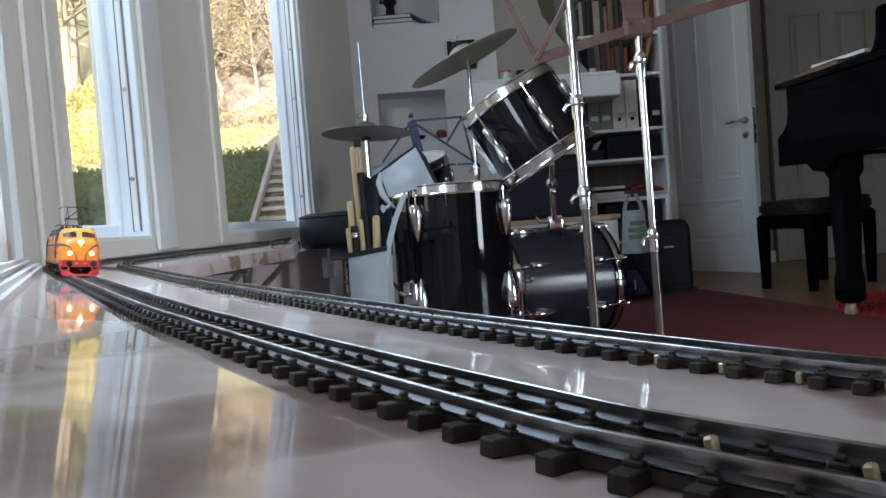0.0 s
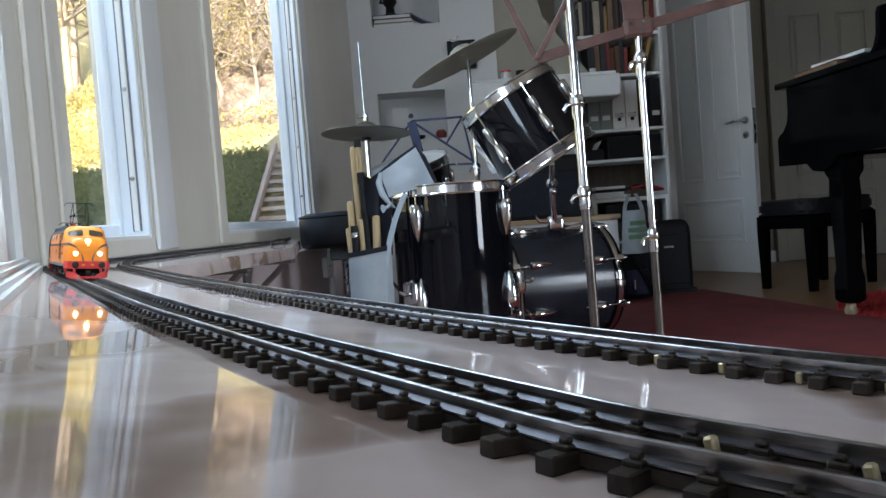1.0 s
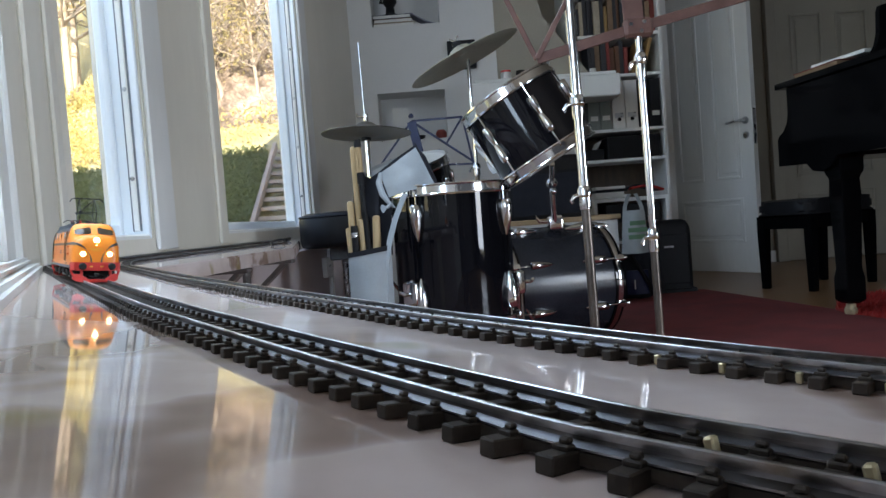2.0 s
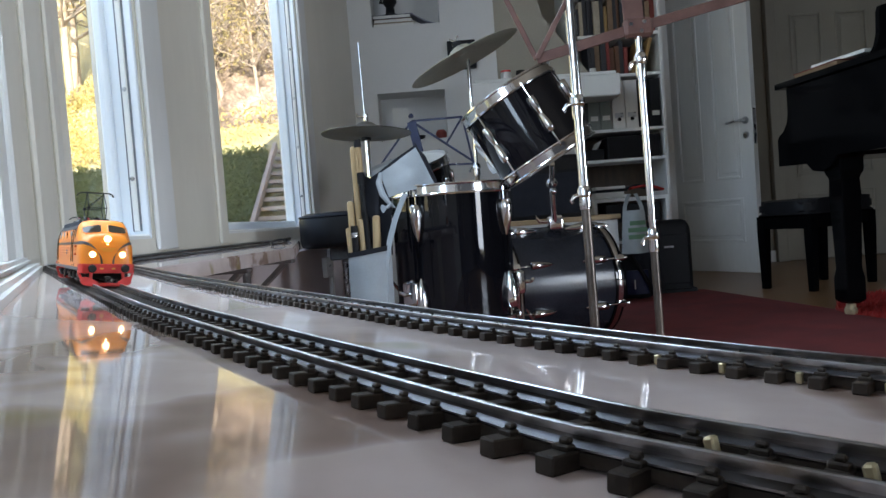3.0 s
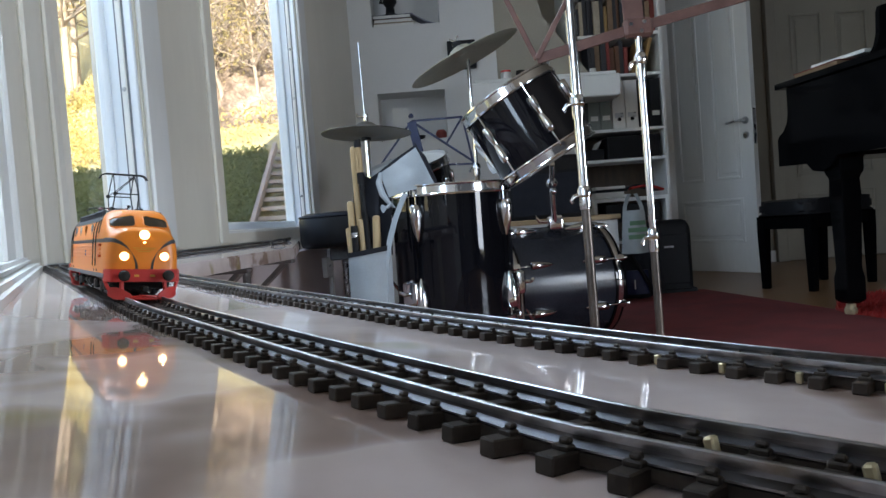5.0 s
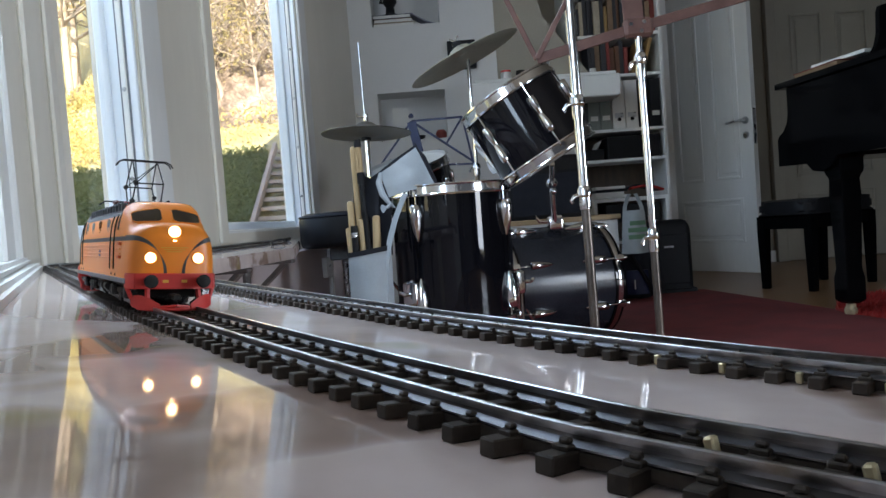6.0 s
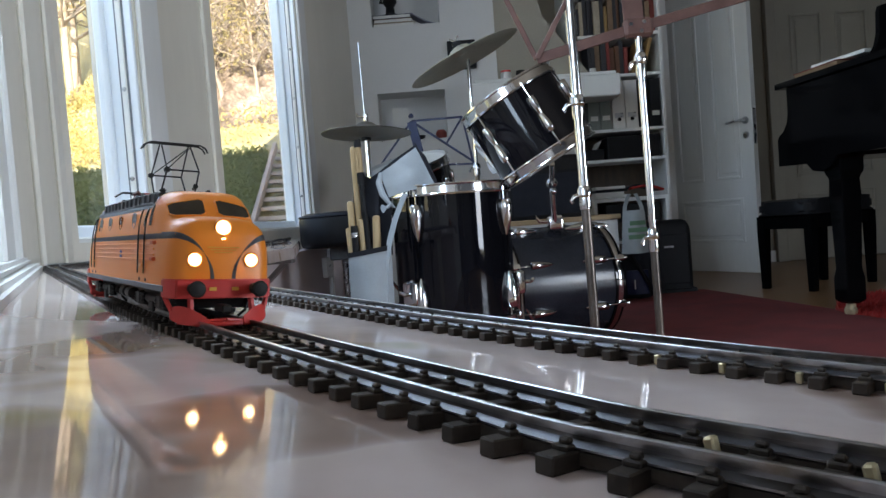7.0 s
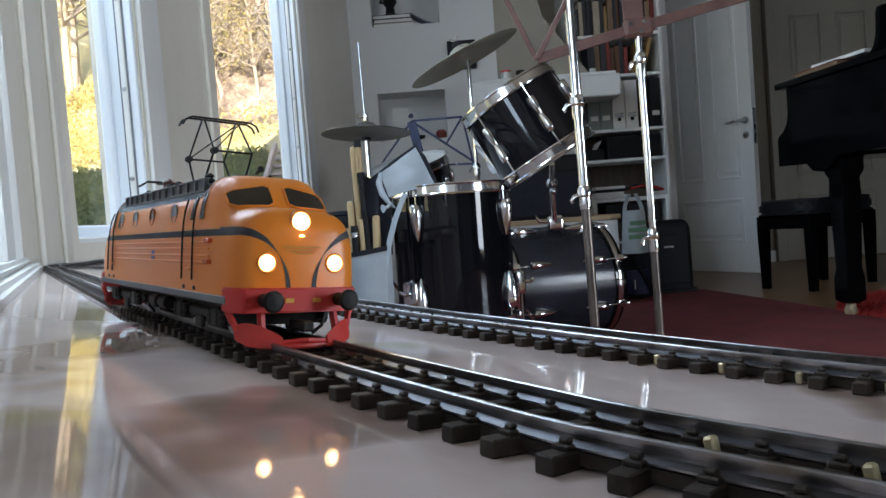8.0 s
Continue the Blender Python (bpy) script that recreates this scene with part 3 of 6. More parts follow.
# ---- the locomotive: x forwards, its lamps at x = 0, z from the sill's surface ----
NOSE = [(0.0, 0.0118, 0.0330), (0.0012, 0.0146, 0.0372), (0.003, 0.0160, 0.0385), (0.007, 0.0168, 0.0392), (0.0128, 0.0171, 0.0398), (0.0160, 0.01725, 0.0436), (0.0200, 0.01725, 0.0472), (0.0235, 0.0173, 0.0489), (0.0275, 0.0173, 0.0490), (0.0315, 0.0173, 0.0464)]
TIP, LENGTH, FOOT, ROOF = 0.0026, 0.170, 0.0166, 0.0462


def hull_ring(x, w, top, n=40, near=1.0):
    """A cross-section: straight sides, rounded shoulders, arched roof."""
    pts = []
    for i in range(n + 1):
        a = math.pi * i / n
        c, s = math.cos(a), math.sin(a)
        y = w * math.copysign(abs(c) ** (0.46 - 0.18 * near), c)
        z = FOOT + (top - FOOT) * abs(s) ** (0.50 - 0.08 * near)
        pts.append((x, y, z))
    return pts


def hull():
    stations = [(TIP - s, w, t) for s, w, t in NOSE]
    back = TIP - LENGTH
    stations += [(x, 0.0173, ROOF) for x in np.linspace(TIP - 0.04, back + 0.04, 9)]
    stations += [(back + s, w, t) for s, w, t in reversed(NOSE)]
    bm = bmesh.new()
    rings = [[bm.verts.new(p) for p in hull_ring(*st, near=min(1.0, max(0.0, (min(TIP - st[0], st[0] - back) - 0.020) / 0.012)))] for st in stations]
    for a, b in zip(rings, rings[1:]):
        for k in range(len(a) - 1):
            bm.faces.new((a[k], a[k + 1], b[k + 1], b[k]))
        bm.faces.new((a[0], b[0], b[-1], a[-1]))
    bm.faces.new(rings[0])
    bm.faces.new(rings[-1])
    bmesh.ops.recalc_face_normals(bm, faces=bm.faces)
    return bm


from mathutils.bvhtree import BVHTree

HULL = hull()
HULL_TREE = BVHTree.FromBMesh(HULL)


def on_nose(y, z, out=0.00012):
    p, n, _, _ = HULL_TREE.ray_cast(Vector((0.1, y, z)), Vector((-1, 0, 0)))
    return (p + n * out) if p is not None else None


def on_side(x, z, side, out=0.00012):
    p, n, _, _ = HULL_TREE.ray_cast(Vector((x, side * 0.1, z)), Vector((0, -side, 0)))
    return (p + n * out) if p is not None else None


def on_top(x, y, out=0.00012):
    p, n, _, _ = HULL_TREE.ray_cast(Vector((x, y, 0.1)), Vector((0, 0, -1)))
    return (p + n * out) if p is not None else None


def patch(fn, us, vs):
    """A thin skin over the hull: fn(u, v) gives a place on it."""
    bm = bmesh.new()
    grid = [[fn(u, v) for v in vs] for u in us]
    vv = [[bm.verts.new(p) if p is not None else None for p in row] for row in grid]
    for a, b in zip(vv, vv[1:]):
        for k in range(len(a) - 1):
            q = (a[k], a[k + 1], b[k + 1], b[k])
            if None not in q:
                bm.faces.new(q)
    bmesh.ops.solidify(bm, geom=bm.faces[:], thickness=0.00015)
    return bm


def lin(a, b, n):
    return [a + (b - a) * i / (n - 1) for i in range(n)]


def pantograph(parent, x, raised, label):
    base = part("pantograph", box((x - 0.010, -0.0085, 0.0478), (x + 0.010, 0.0085, 0.0486), 0.0002), M["loco_grey"], parent, label)
    rod = 0.00034
    if raised:
        knee, top = 0.0590, 0.0702
        for s in (-1, 1):
            for e in (-1, 1):
                part("lower_arm", tube([(x + e * 0.004, s * 0.0065, 0.0486), (x + e * 0.0135, s * 0.0060, knee)], rod, 7), M["loco_dark"], base)
                part("upper_arm", tube([(x + e * 0.0135, s * 0.0060, knee), (x + e * 0.0015, s * 0.0055, top)], rod * 0.9, 7), M["loco_dark"], base)
        for e in (-1, 1):
            part("cross_brace", tube([(x + e * 0.0135, -0.0060, knee), (x + e * 0.0020, 0.0055, top - 0.0005)], rod * 0.7, 6), M["loco_dark"], base)
            part("knee_bar", tube([(x + e * 0.0135, -0.0062, knee), (x + e * 0.0135, 0.0062, knee)], rod, 7), M["loco_dark"], base)
            part("contact_strip", tube([(x + e * 0.002, -0.0125, top - 0.0022), (x + e * 0.002, -0.0115, top - 0.0004), (x + e * 0.002, -0.0095, top + 0.0006), (x + e * 0.002, 0.0095, top + 0.0006), (x + e * 0.002, 0.0115, top - 0.0004), (x + e * 0.002, 0.0125, top - 0.0022)], rod, 7), M["loco_dark"], base)
            part("spring", turned([(0.0011, -0.0011), (0.0011, 0.0011)], 10, pose(x + e * 0.0135, -0.006, knee, 0, 90, 0)), M["loco_dark"], base)
    else:
        for s in (-1, 1):
            part("lower_arm", tube([(x - 0.012, s * 0.006, 0.0492), (x + 0.012, s * 0.006, 0.0517)], rod, 7), M["loco_dark"], base)
            part("upper_arm", tube([(x + 0.012, s * 0.0055, 0.0519), (x - 0.010, s * 0.0055, 0.0537)], rod, 7), M["loco_dark"], base)
        for e in (-1, 1):
            part("contact_strip", tube([(x - 0.010 + e * 0.0016, -0.0122, 0.0523), (x - 0.010 + e * 0.0016, -0.0092, 0.0544), (x - 0.010 + e * 0.0016, 0.0092, 0.0544), (x - 0.010 + e * 0.0016, 0.0122, 0.0523)], rod, 7), M["loco_dark"], base)
        part("insulator", turned([(0.0012, 0.0487), (0.0016, 0.0526), (0.0010, 0.0532), (0.0016, 0.0540), (0.0010, 0.0517)], 10, pose(x, 0, 0)), M["red"], base)


def build_loco():
    lo = thing("locomotive", "orange model electric locomotive with red front and three lit lamps", "model locomotive")
    body = part("body", HULL, M["orange"], lo, smooth=40)
    mid = TIP - LENGTH / 2
    # side bands, ribs, portholes and doors, the same on both sides
    for s in (-1, 1):
        part("stripe", patch(lambda x, z: on_side(x, z, s), lin(TIP - 0.0036, TIP - LENGTH + 0.0036, 48), lin(0.0319, 0.0337, 3)), M["loco_grey"], body, "grey band")
        for z in (0.0302, 0.0285, 0.0266, 0.0248):
            part("rib", tube([on_side(x, z, s, 0.0001) for x in lin(TIP - 0.020, TIP - LENGTH + 0.02, 12)], 0.00042, 5), M["orange"], body)
        for k, x in enumerate((0.056, 0.083, 0.107, 0.130)):
            c = on_side(TIP - x, 0.0390, s, 0.0)
            pm = Matrix.Translation(c) @ pose(0, 0, 0, -90 * s, 0, 0)
            part("porthole", turned([(0.0029, -0.0004), (0.0031, 0.0002), (0.0027, 0.0004), (0.0024, 0.0001)], 24, pm), M["porthole"] if k != 1 else M["amber_glass"], body, "round glazed porthole")
        for x in (0.0258, 0.0345):
            part("cab_window", patch(lambda u, z: on_side(u, z, s, 0.00018), lin(TIP - x, TIP - x - 0.0036, 4), lin(0.0366, 0.0436, 6)), M["loco_glass"], body, "tall dark cab side window")
            part("cab_window", patch(lambda u, z: on_side(u, z, s, 0.00018), lin(TIP - LENGTH + x, TIP - LENGTH + x + 0.0036, 4), lin(0.0366, 0.0436, 6)), M["loco_glass"], body, "tall dark cab side window")
        for x in (0.0345, 0.1368):
            p = on_side(TIP - x, 0.0230, s, 0.0)
            part("side_hook", tube([p + Vector((0.0015, s * 0.0012, 0)), p + Vector((-0.0022, s * 0.0012, 0)), p + Vector((-0.0028, 0, 0))], 0.00030, 6), M["orange"], body, "small orange grab hook")
        for x in (0.0325, 0.0425, 0.1400, 0.1490):
            p = [on_side(TIP - x, z, s, 0.0007) for z in lin(0.0200, 0.0425, 8)]
            part("handrail", tube(p, 0.00028, 6), M["loco_dark"], body, "thin dark handrail")
            part("door_step", box((TIP - x - 0.0010, s * 0.0172 - 0.0003, 0.0172), (TIP - x + 0.0010, s * 0.0172 + 0.0008, 0.0184), 0.0002), M["loco_dark"], body)
        for z in (0.0307, 0.0252):
            c = on_side(TIP - 0.0185, z, s, 0.0)
            part("side_clip", box((c.x - 0.0035, c.y + (-0.0002 if s > 0 else -0.0012), c.z - 0.0006), (c.x + 0.0004, c.y + (0.0012 if s > 0 else 0.0002), c.z + 0.0006), 0.0002), M["clip"], body)
        c = on_side(TIP - 0.078, 0.0264, s, 0.0)
        part("emblem", turned([(0.0020, -0.0002), (0.0018, 0.0003)], 8, Matrix.Translation(c) @ pose(0, 0, 0, -90 * s, 0, 0)), M["emblem"], body, "small round blue emblem")
        part("skirt", box((TIP - LENGTH + 0.006, s * 0.0170 - 0.0006, 0.0147), (TIP - 0.006, s * 0.0170 + 0.0004, 0.0167), 0.0002), M["loco_grey"], body, "grey lower sill of the body")
    # windscreens of both cabs
    for sx in (0, 1):
        for s in (-1, 1):
            def screen(u, v):
                y = s * (0.0020 + u * 0.0116)
                v = 0.5 + (v - 0.5) * min(1.0, 0.72 + 0.4 * (1 - abs(2 * u - 1) ** 10) ** 0.5)
                z = 0.0401 + v * (0.0060 - 0.0018 * u) - 0.0006 * u
                p = on_nose(y, z, 0.00018)
                return p if p is None or not sx else Vector((2 * mid - p.x, p.y, p.z))
            loop = [screen(u, 0) for u in lin(0, 1, 8)] + [screen(1, v) for v in lin(0, 1, 5)] + [screen(u, 1) for u in lin(1, 0, 8)] + [screen(0, v) for v in lin(1, 0, 5)]
            loop = [q for q in loop if q is not None]
            part("windscreen_rim", tube(loop, 0.00030, 6), M["orange"], body, "raised orange rim")
            rim = part("windscreen", patch(screen, lin(0, 1, 12), lin(0, 1, 8)), M["screen"], body, "dark tinted windscreen pane")
        # the two lines that sweep down the nose
            def sweep(u, v):
                a = u * math.pi / 2
                y = s * (0.0035 + 0.0126 * (1 - math.sin(a)) ** 0.9)
                z = 0.0190 + 0.0141 * (math.cos(a) ** 0.9)
                dy, dz = s * 0.0005, 0.0005
                k = (v - 0.5) * 2.1
                p = on_nose(y + dy * k * math.sin(a) * 1.2, z + dz * k * 2 * math.cos(a) ** 0.5, 0.00014)
                return p if p is None or not sx else Vector((2 * mid - p.x, p.y, p.z))
            part("stripe", patch(sweep, lin(0.0, 1.0, 40), (0.0, 0.5, 1.0)), M["loco_grey"], body, "grey line curving down the nose")
    # lamps
    for y, z, r in ((0, 0.0357, 0.0024), (-0.0092, 0.0252, 0.0021), (0.0092, 0.0252, 0.0021)):
        p, q, _, _ = HULL_TREE.ray_cast(Vector((0.1, y, z)), Vector((-1, 0, 0)))
        pm = Matrix.Translation((p.x - 0.0002, y, z)) @ pose(0, 0, 0, 0, 90, 0)
        rim = part("headlamp", turned([(r + 0.0005, -0.001), (r + 0.0005, 0.0004), (r + 0.0002, 0.0007), (r, 0.0005)], 24, pm, cap=True), M["orange"], body, "lamp with a thin orange rim")
        part("lens", turned([(r, 0.0004), (r * 0.9, 0.0009), (r * 0.5, 0.0012), (0.0001, 0.0013)], 24, pm), M["lamp"], rim, "glowing warm white lens")
        part("bulb", turned([(r * 0.42, 0.0012), (r * 0.34, 0.0015), (0.0001, 0.0017)], 16, pm), M["bulb"], rim, "bright bulb behind the lens")
    p = on_nose(0, 0.0321, 0.0)
    part("marker_lamp", box((p.x - 0.0003, -0.0006, 0.0319), (p.x + 0.0003, 0.0006, 0.0323), 0.0001), M["lamp_small"], body, "tiny lit marker lamp")
    # winged badge as plain bars
    for k, w in enumerate((0.0052, 0.0042, 0.0030)):
        part("badge_bar", patch(lambda y, z: on_nose(y, z, 0.0001), lin(-w, w, 12), lin(0.0291 - k * 0.0008, 0.0295 - k * 0.0008, 2)), M["amber"], body, "small yellow badge bar")
    # ends: red beam, buffers, plough
    for e in (0, 1):
        m = Matrix.Identity(4) if not e else Matrix.Translation((2 * mid, 0, 0)) @ pose(0, 0, 0, 0, 0, 180)

        def mirrored(bm):
            bmesh.ops.transform(bm, matrix=m, verts=bm.verts)
            return bm
        outline = [(TIP - 0.009, -0.0174), (TIP - 0.004, -0.0174), (TIP + 0.0006, -0.0150), (TIP + 0.0016, 0), (TIP + 0.0006, 0.0150), (TIP - 0.004, 0.0174), (TIP - 0.009, 0.0174)]
        bm = prism(outline, 0.0128, 0.0190)
        bmesh.ops.bevel(bm, geom=bm.edges[:], offset=0.0004, segments=2, affect="EDGES")
        beamp = part("buffer_beam", mirrored(bm), M["red"], lo, "bright red buffer beam")
        for y in (-0.0036, 0.0036):
            part("number_bar", mirrored(box((TIP + 0.0012, y - 0.0011, 0.0153), (TIP + 0.0017, y + 0.0011, 0.0164))), M["amber"], beamp, "small yellow bar of lettering")
        for y in (-0.0100, 0.0100):
            bf = part("buffer", mirrored(turned([(0.0017, 0), (0.0017, 0.0045), (0.0013, 0.0045), (0.0013, 0.0062), (0.0025, 0.0063), (0.0027, 0.0069), (0.0021, 0.0076), (0.0001, 0.0079)], 22, pose(TIP, y, 0.0160, 0, 90, 0))), M["loco_dark"], lo, "dark grey buffer with a round head")
        part("coupler", mirrored(box((TIP - 0.004, -0.0016, 0.0082), (TIP + 0.0050, 0.0016, 0.0108), 0.0005)), M["loco_dark"], lo)
        # plough: two curved wings and thin rails between
        for s in (-1, 1):
            bm = bmesh.new()
            cols = []
            for i in range(9):
                u = i / 8
                y = s * (0.0158 - 0.0098 * u)
                x = TIP - 0.0045 + 0.0075 * u ** 0.7
                zt = 0.0112 - 0.0042 * u ** 1.6 - 0.0018 * (1 - u) ** 6
                zb = 0.0056 + 0.0018 * (1 - u) ** 5
                cols.append([bm.verts.new((x + 0.0012 * k / 3 * (1 if k < 3 else 1), y, zt + (zb - 0.0012 - zt) * k / 3)) for k in range(4)])
            for a, b in zip(cols, cols[1:]):
                for k in range(3):
                    bm.faces.new((a[k], a[k + 1], b[k + 1], b[k]))
            bmesh.ops.recalc_face_normals(bm, faces=bm.faces)
            bmesh.ops.solidify(bm, geom=bm.faces[:], thickness=0.0006)
            part("plough_wing", mirrored(bm), M["red"], lo, "curved red plough wing")
            part("plough_stay", mirrored(tube([(TIP - 0.006, s * 0.0168, 0.0130), (TIP - 0.0040, s * 0.0150, 0.0085)], 0.0009, 6)), M["red"], lo)
            part("plough_stay", mirrored(tube([(TIP - 0.002, s * 0.0098, 0.0130), (TIP - 0.0005, s * 0.0100, 0.0085)], 0.0011, 6)), M["red"], lo)
            part("plough_stay", mirrored(tube([(TIP + 0.002, s * 0.0070, 0.0055), (TIP + 0.0042, 0, 0.0062)], 0.0006, 6)), M["red"], lo)
        bm = bmesh.new()
        add_tube(bm, [(TIP - 0.0022, -0.0135, 0.0052), (TIP + 0.002, -0.0088, 0.0046), (TIP + 0.0044, 0, 0.0048), (TIP + 0.002, 0.0088, 0.0046), (TIP - 0.0022, 0.0135, 0.0052)], 0.0007, 7)
        part("plough_rail", mirrored(bm), M["red"], lo)
    # underframe, bogies and wheels
    part("underframe", box((TIP - LENGTH + 0.014, -0.0118, 0.0085), (TIP - 0.014, 0.0118, 0.0164), 0.0005), M["loco_dark"], lo)
    for x in (TIP - 0.038, TIP - LENGTH + 0.038):
        bogie = part("bogie", box((x - 0.024, -0.0105, 0.0095), (x + 0.024, 0.0105, 0.0135), 0.0006), M["loco_dark"], lo, "dark bogie frame")
        for s in (-1, 1):
            part("side_frame", box((x - 0.026, s * 0.0130 - 0.0009, 0.0092), (x + 0.026, s * 0.0130 + 0.0009, 0.0122), 0.0006), M["loco_dark"], bogie)
            for dx in (-0.0165, 0.0165):
                part("axle_box", box((x + dx - 0.0028, s * 0.0142 - 0.0012, 0.0080), (x + dx + 0.0028, s * 0.0142 + 0.0012, 0.0132), 0.0007), M["loco_dark"], bogie)
                for o in (-0.0048, 0.0048):
                    part("coil_spring", turned([(0.0010, 0.0082), (0.0014, 0.0092), (0.0010, 0.0100), (0.0014, 0.0108), (0.0010, 0.0116), (0.0014, 0.0124)], 9, pose(x + dx + o, s * 0.0142, 0)), M["loco_dark"], bogie)
            part("brake_hanger", box((x - 0.003, s * 0.0138 - 0.0006, 0.0062), (x + 0.003, s * 0.0138 + 0.0006, 0.0100), 0.0004), M["loco_dark"], bogie)
            part("sand_pipe", tube([(x + 0.0255, s * 0.0128, 0.0120), (x + 0.0262, s * 0.0115, 0.0080), (x + 0.0245, s * 0.0095, 0.0058)], 0.0005, 6), M["loco_dark"], bogie)
    for x in (TIP - 0.075, TIP - 0.087):
        for s in (-1, 1):
            part("air_tank", turned([(0.0005, -0.004), (0.0022, -0.0036), (0.0022, 0.0036), (0.0005, 0.004)], 14, pose(x, s * 0.0135, 0.0112, 0, 90, 0)), M["loco_dark"], lo)
    # roof: grey skin between the cabs, ribbed side screens, insulators, pantographs
    back = TIP - LENGTH
    part("roof_skin", patch(lambda x, y: on_top(x, y, 0.0002), lin(TIP - 0.0265, back + 0.0265, 60), lin(-0.0155, 0.0155, 25)), M["loco_grey"], lo, "dull grey roof between the cabs")
    deck = part("roof_deck", box((back + 0.040, -0.0115, ROOF - 0.001), (TIP - 0.038, 0.0115, 0.0476), 0.0005), M["loco_grey"], lo, "dull grey roof deck")
    for s in (-1, 1):
        part("side_screen", box((back + 0.034, s * 0.0134 - 0.0003, 0.0446), (TIP - 0.034, s * 0.0134 + 0.0003, 0.0482), 0.0001), M["loco_grey"], deck, "grey ribbed roof screen")
        part("screen_rail", box((back + 0.0335, s * 0.0136 - 0.0006, 0.0482), (TIP - 0.0335, s * 0.0136 + 0.0006, 0.0487), 0.0001), M["loco_grey"], deck)
        part("screen_foot", box((back + 0.0335, s * 0.0139 - 0.0007, 0.0446), (TIP - 0.0335, s * 0.0139 + 0.0007, 0.0453), 0.0001), M["loco_grey"], deck)
        for i in range(13):
            x = TIP - 0.0348 - i * 0.0083
            part("screen_rib", box((x - 0.0004, s * 0.0140 - 0.0005, 0.0452), (x + 0.0004, s * 0.0140 + 0.0004, 0.0483)), M["loco_grey"], deck)
    part("cable", tube([(TIP - 0.045, -0.004, 0.0486), (TIP - 0.07, -0.0045, 0.0494), (TIP - 0.1, -0.004, 0.0492), (TIP - 0.125, -0.003, 0.0490)], 0.0005, 6), M["loco_dark"], deck)
    part("cable", tube([(TIP - 0.050, -0.009, 0.0480), (TIP - 0.058, -0.0095, 0.0497), (TIP - 0.070, -0.009, 0.0495), (TIP - 0.082, -0.009, 0.0500), (TIP - 0.09, -0.009, 0.0482)], 0.0004, 6), M["loco_dark"], deck)
    for x, y in ((0.050, -0.008), (0.058, 0.006), (0.078, 0.006), (0.084, -0.008), (0.094, -0.008), (0.130, -0.007)):
        part("insulator", turned([(0.0010, 0.0474), (0.0016, 0.0481), (0.0009, 0.0488), (0.0016, 0.0495), (0.0009, 0.0502), (0.0014, 0.0508), (0.0006, 0.0516)], 10, pose(TIP - x, y, 0)), M["loco_dark"], deck)
    for x, y in ((0.100, -0.007), (0.104, -0.007), (0.102, 0.007)):
        part("insulator", turned([(0.0009, 0.0474), (0.0015, 0.0484), (0.0009, 0.0494), (0.0015, 0.0506), (0.0009, 0.0518), (0.0014, 0.0528), (0.0005, 0.0538)], 10, pose(TIP - x, y, 0)), M["red_brown"], deck, "red brown insulator")
    part("vent_box", box((TIP - 0.052, -0.007, 0.0476), (TIP - 0.040, 0.005, 0.0494), 0.0005), M["loco_grey"], deck)
    part("whistle", tube([(TIP - 0.040, 0.004, 0.0490), (TIP - 0.032, 0.004, 0.0497)], 0.0007, 8), M["loco_dark"], deck)
    pantograph(lo, TIP - 0.0660, True, "raised black wire pantograph")
    pantograph(lo, TIP - 0.113, False, "folded black pantograph")
    part("horn", turned([(0.0004, 0), (0.0005, 0.002), (0.0009, 0.0032)], 10, pose(TIP - 0.019, -0.005, 0.0492, 0, 75, 0)), M["loco_dark"], lo)
    # wheels, turning on their axles
    wheel_objects = []
    for x in (TIP - 0.038, TIP - LENGTH + 0.038):
        for dx in (-0.0165, 0.0165):
            ws = new("wheelset")
            ws.parent = lo
            ws.matrix_basis = pose(x + dx, 0, RAIL_TOP + 0.0062)
            bm = bmesh.new()
            for s in (-1, 1):
                part("wheel", turned([(0.0012, s * 0.0098), (0.0050, s * 0.0096), (0.0062, s * 0.0098), (0.0062, s * 0.0077), (0.0068, s * 0.0074), (0.0068, s * 0.0068), (0.0012, s * 0.0068)], 24, pose(0, 0, 0, 90, 0, 0)), M["steel"], ws)
                for k in range(6):
                    a = math.pi * k / 3
                    part("spoke", tube([(0.0012 * math.cos(a), s * -0.0099, 0.0012 * math.sin(a)), (0.0050 * math.cos(a), s * -0.0099, 0.0050 * math.sin(a))], 0.0005, 5), M["loco_dark"], ws)
            part("axle", turned([(0.0011, -0.0095), (0.0011, 0.0095)], 10, pose(0, 0, 0, 90, 0, 0)), M["steel"], ws)
            wheel_objects.append((ws, x + dx))
    return lo, wheel_objects


loco, wheelsets = build_loco()


# ---- drum kit ----
def lug_bm(length=0.085):
    """A tear-drop chrome lug; its back on the plane x = 0, along z."""
    bm = turned([(0.002, -length * 0.62), (0.010, -length * 0.38), (0.0145, -length * 0.08), (0.0155, length * 0.12), (0.0145, length * 0.30), (0.011, length * 0.34), (0.0, length * 0.345)], 14)
    bmesh.ops.transform(bm, matrix=Matrix.Diagonal((1.15 * length / 0.085, 0.9 * length / 0.085, 1, 1)), verts=bm.verts)
    return bm


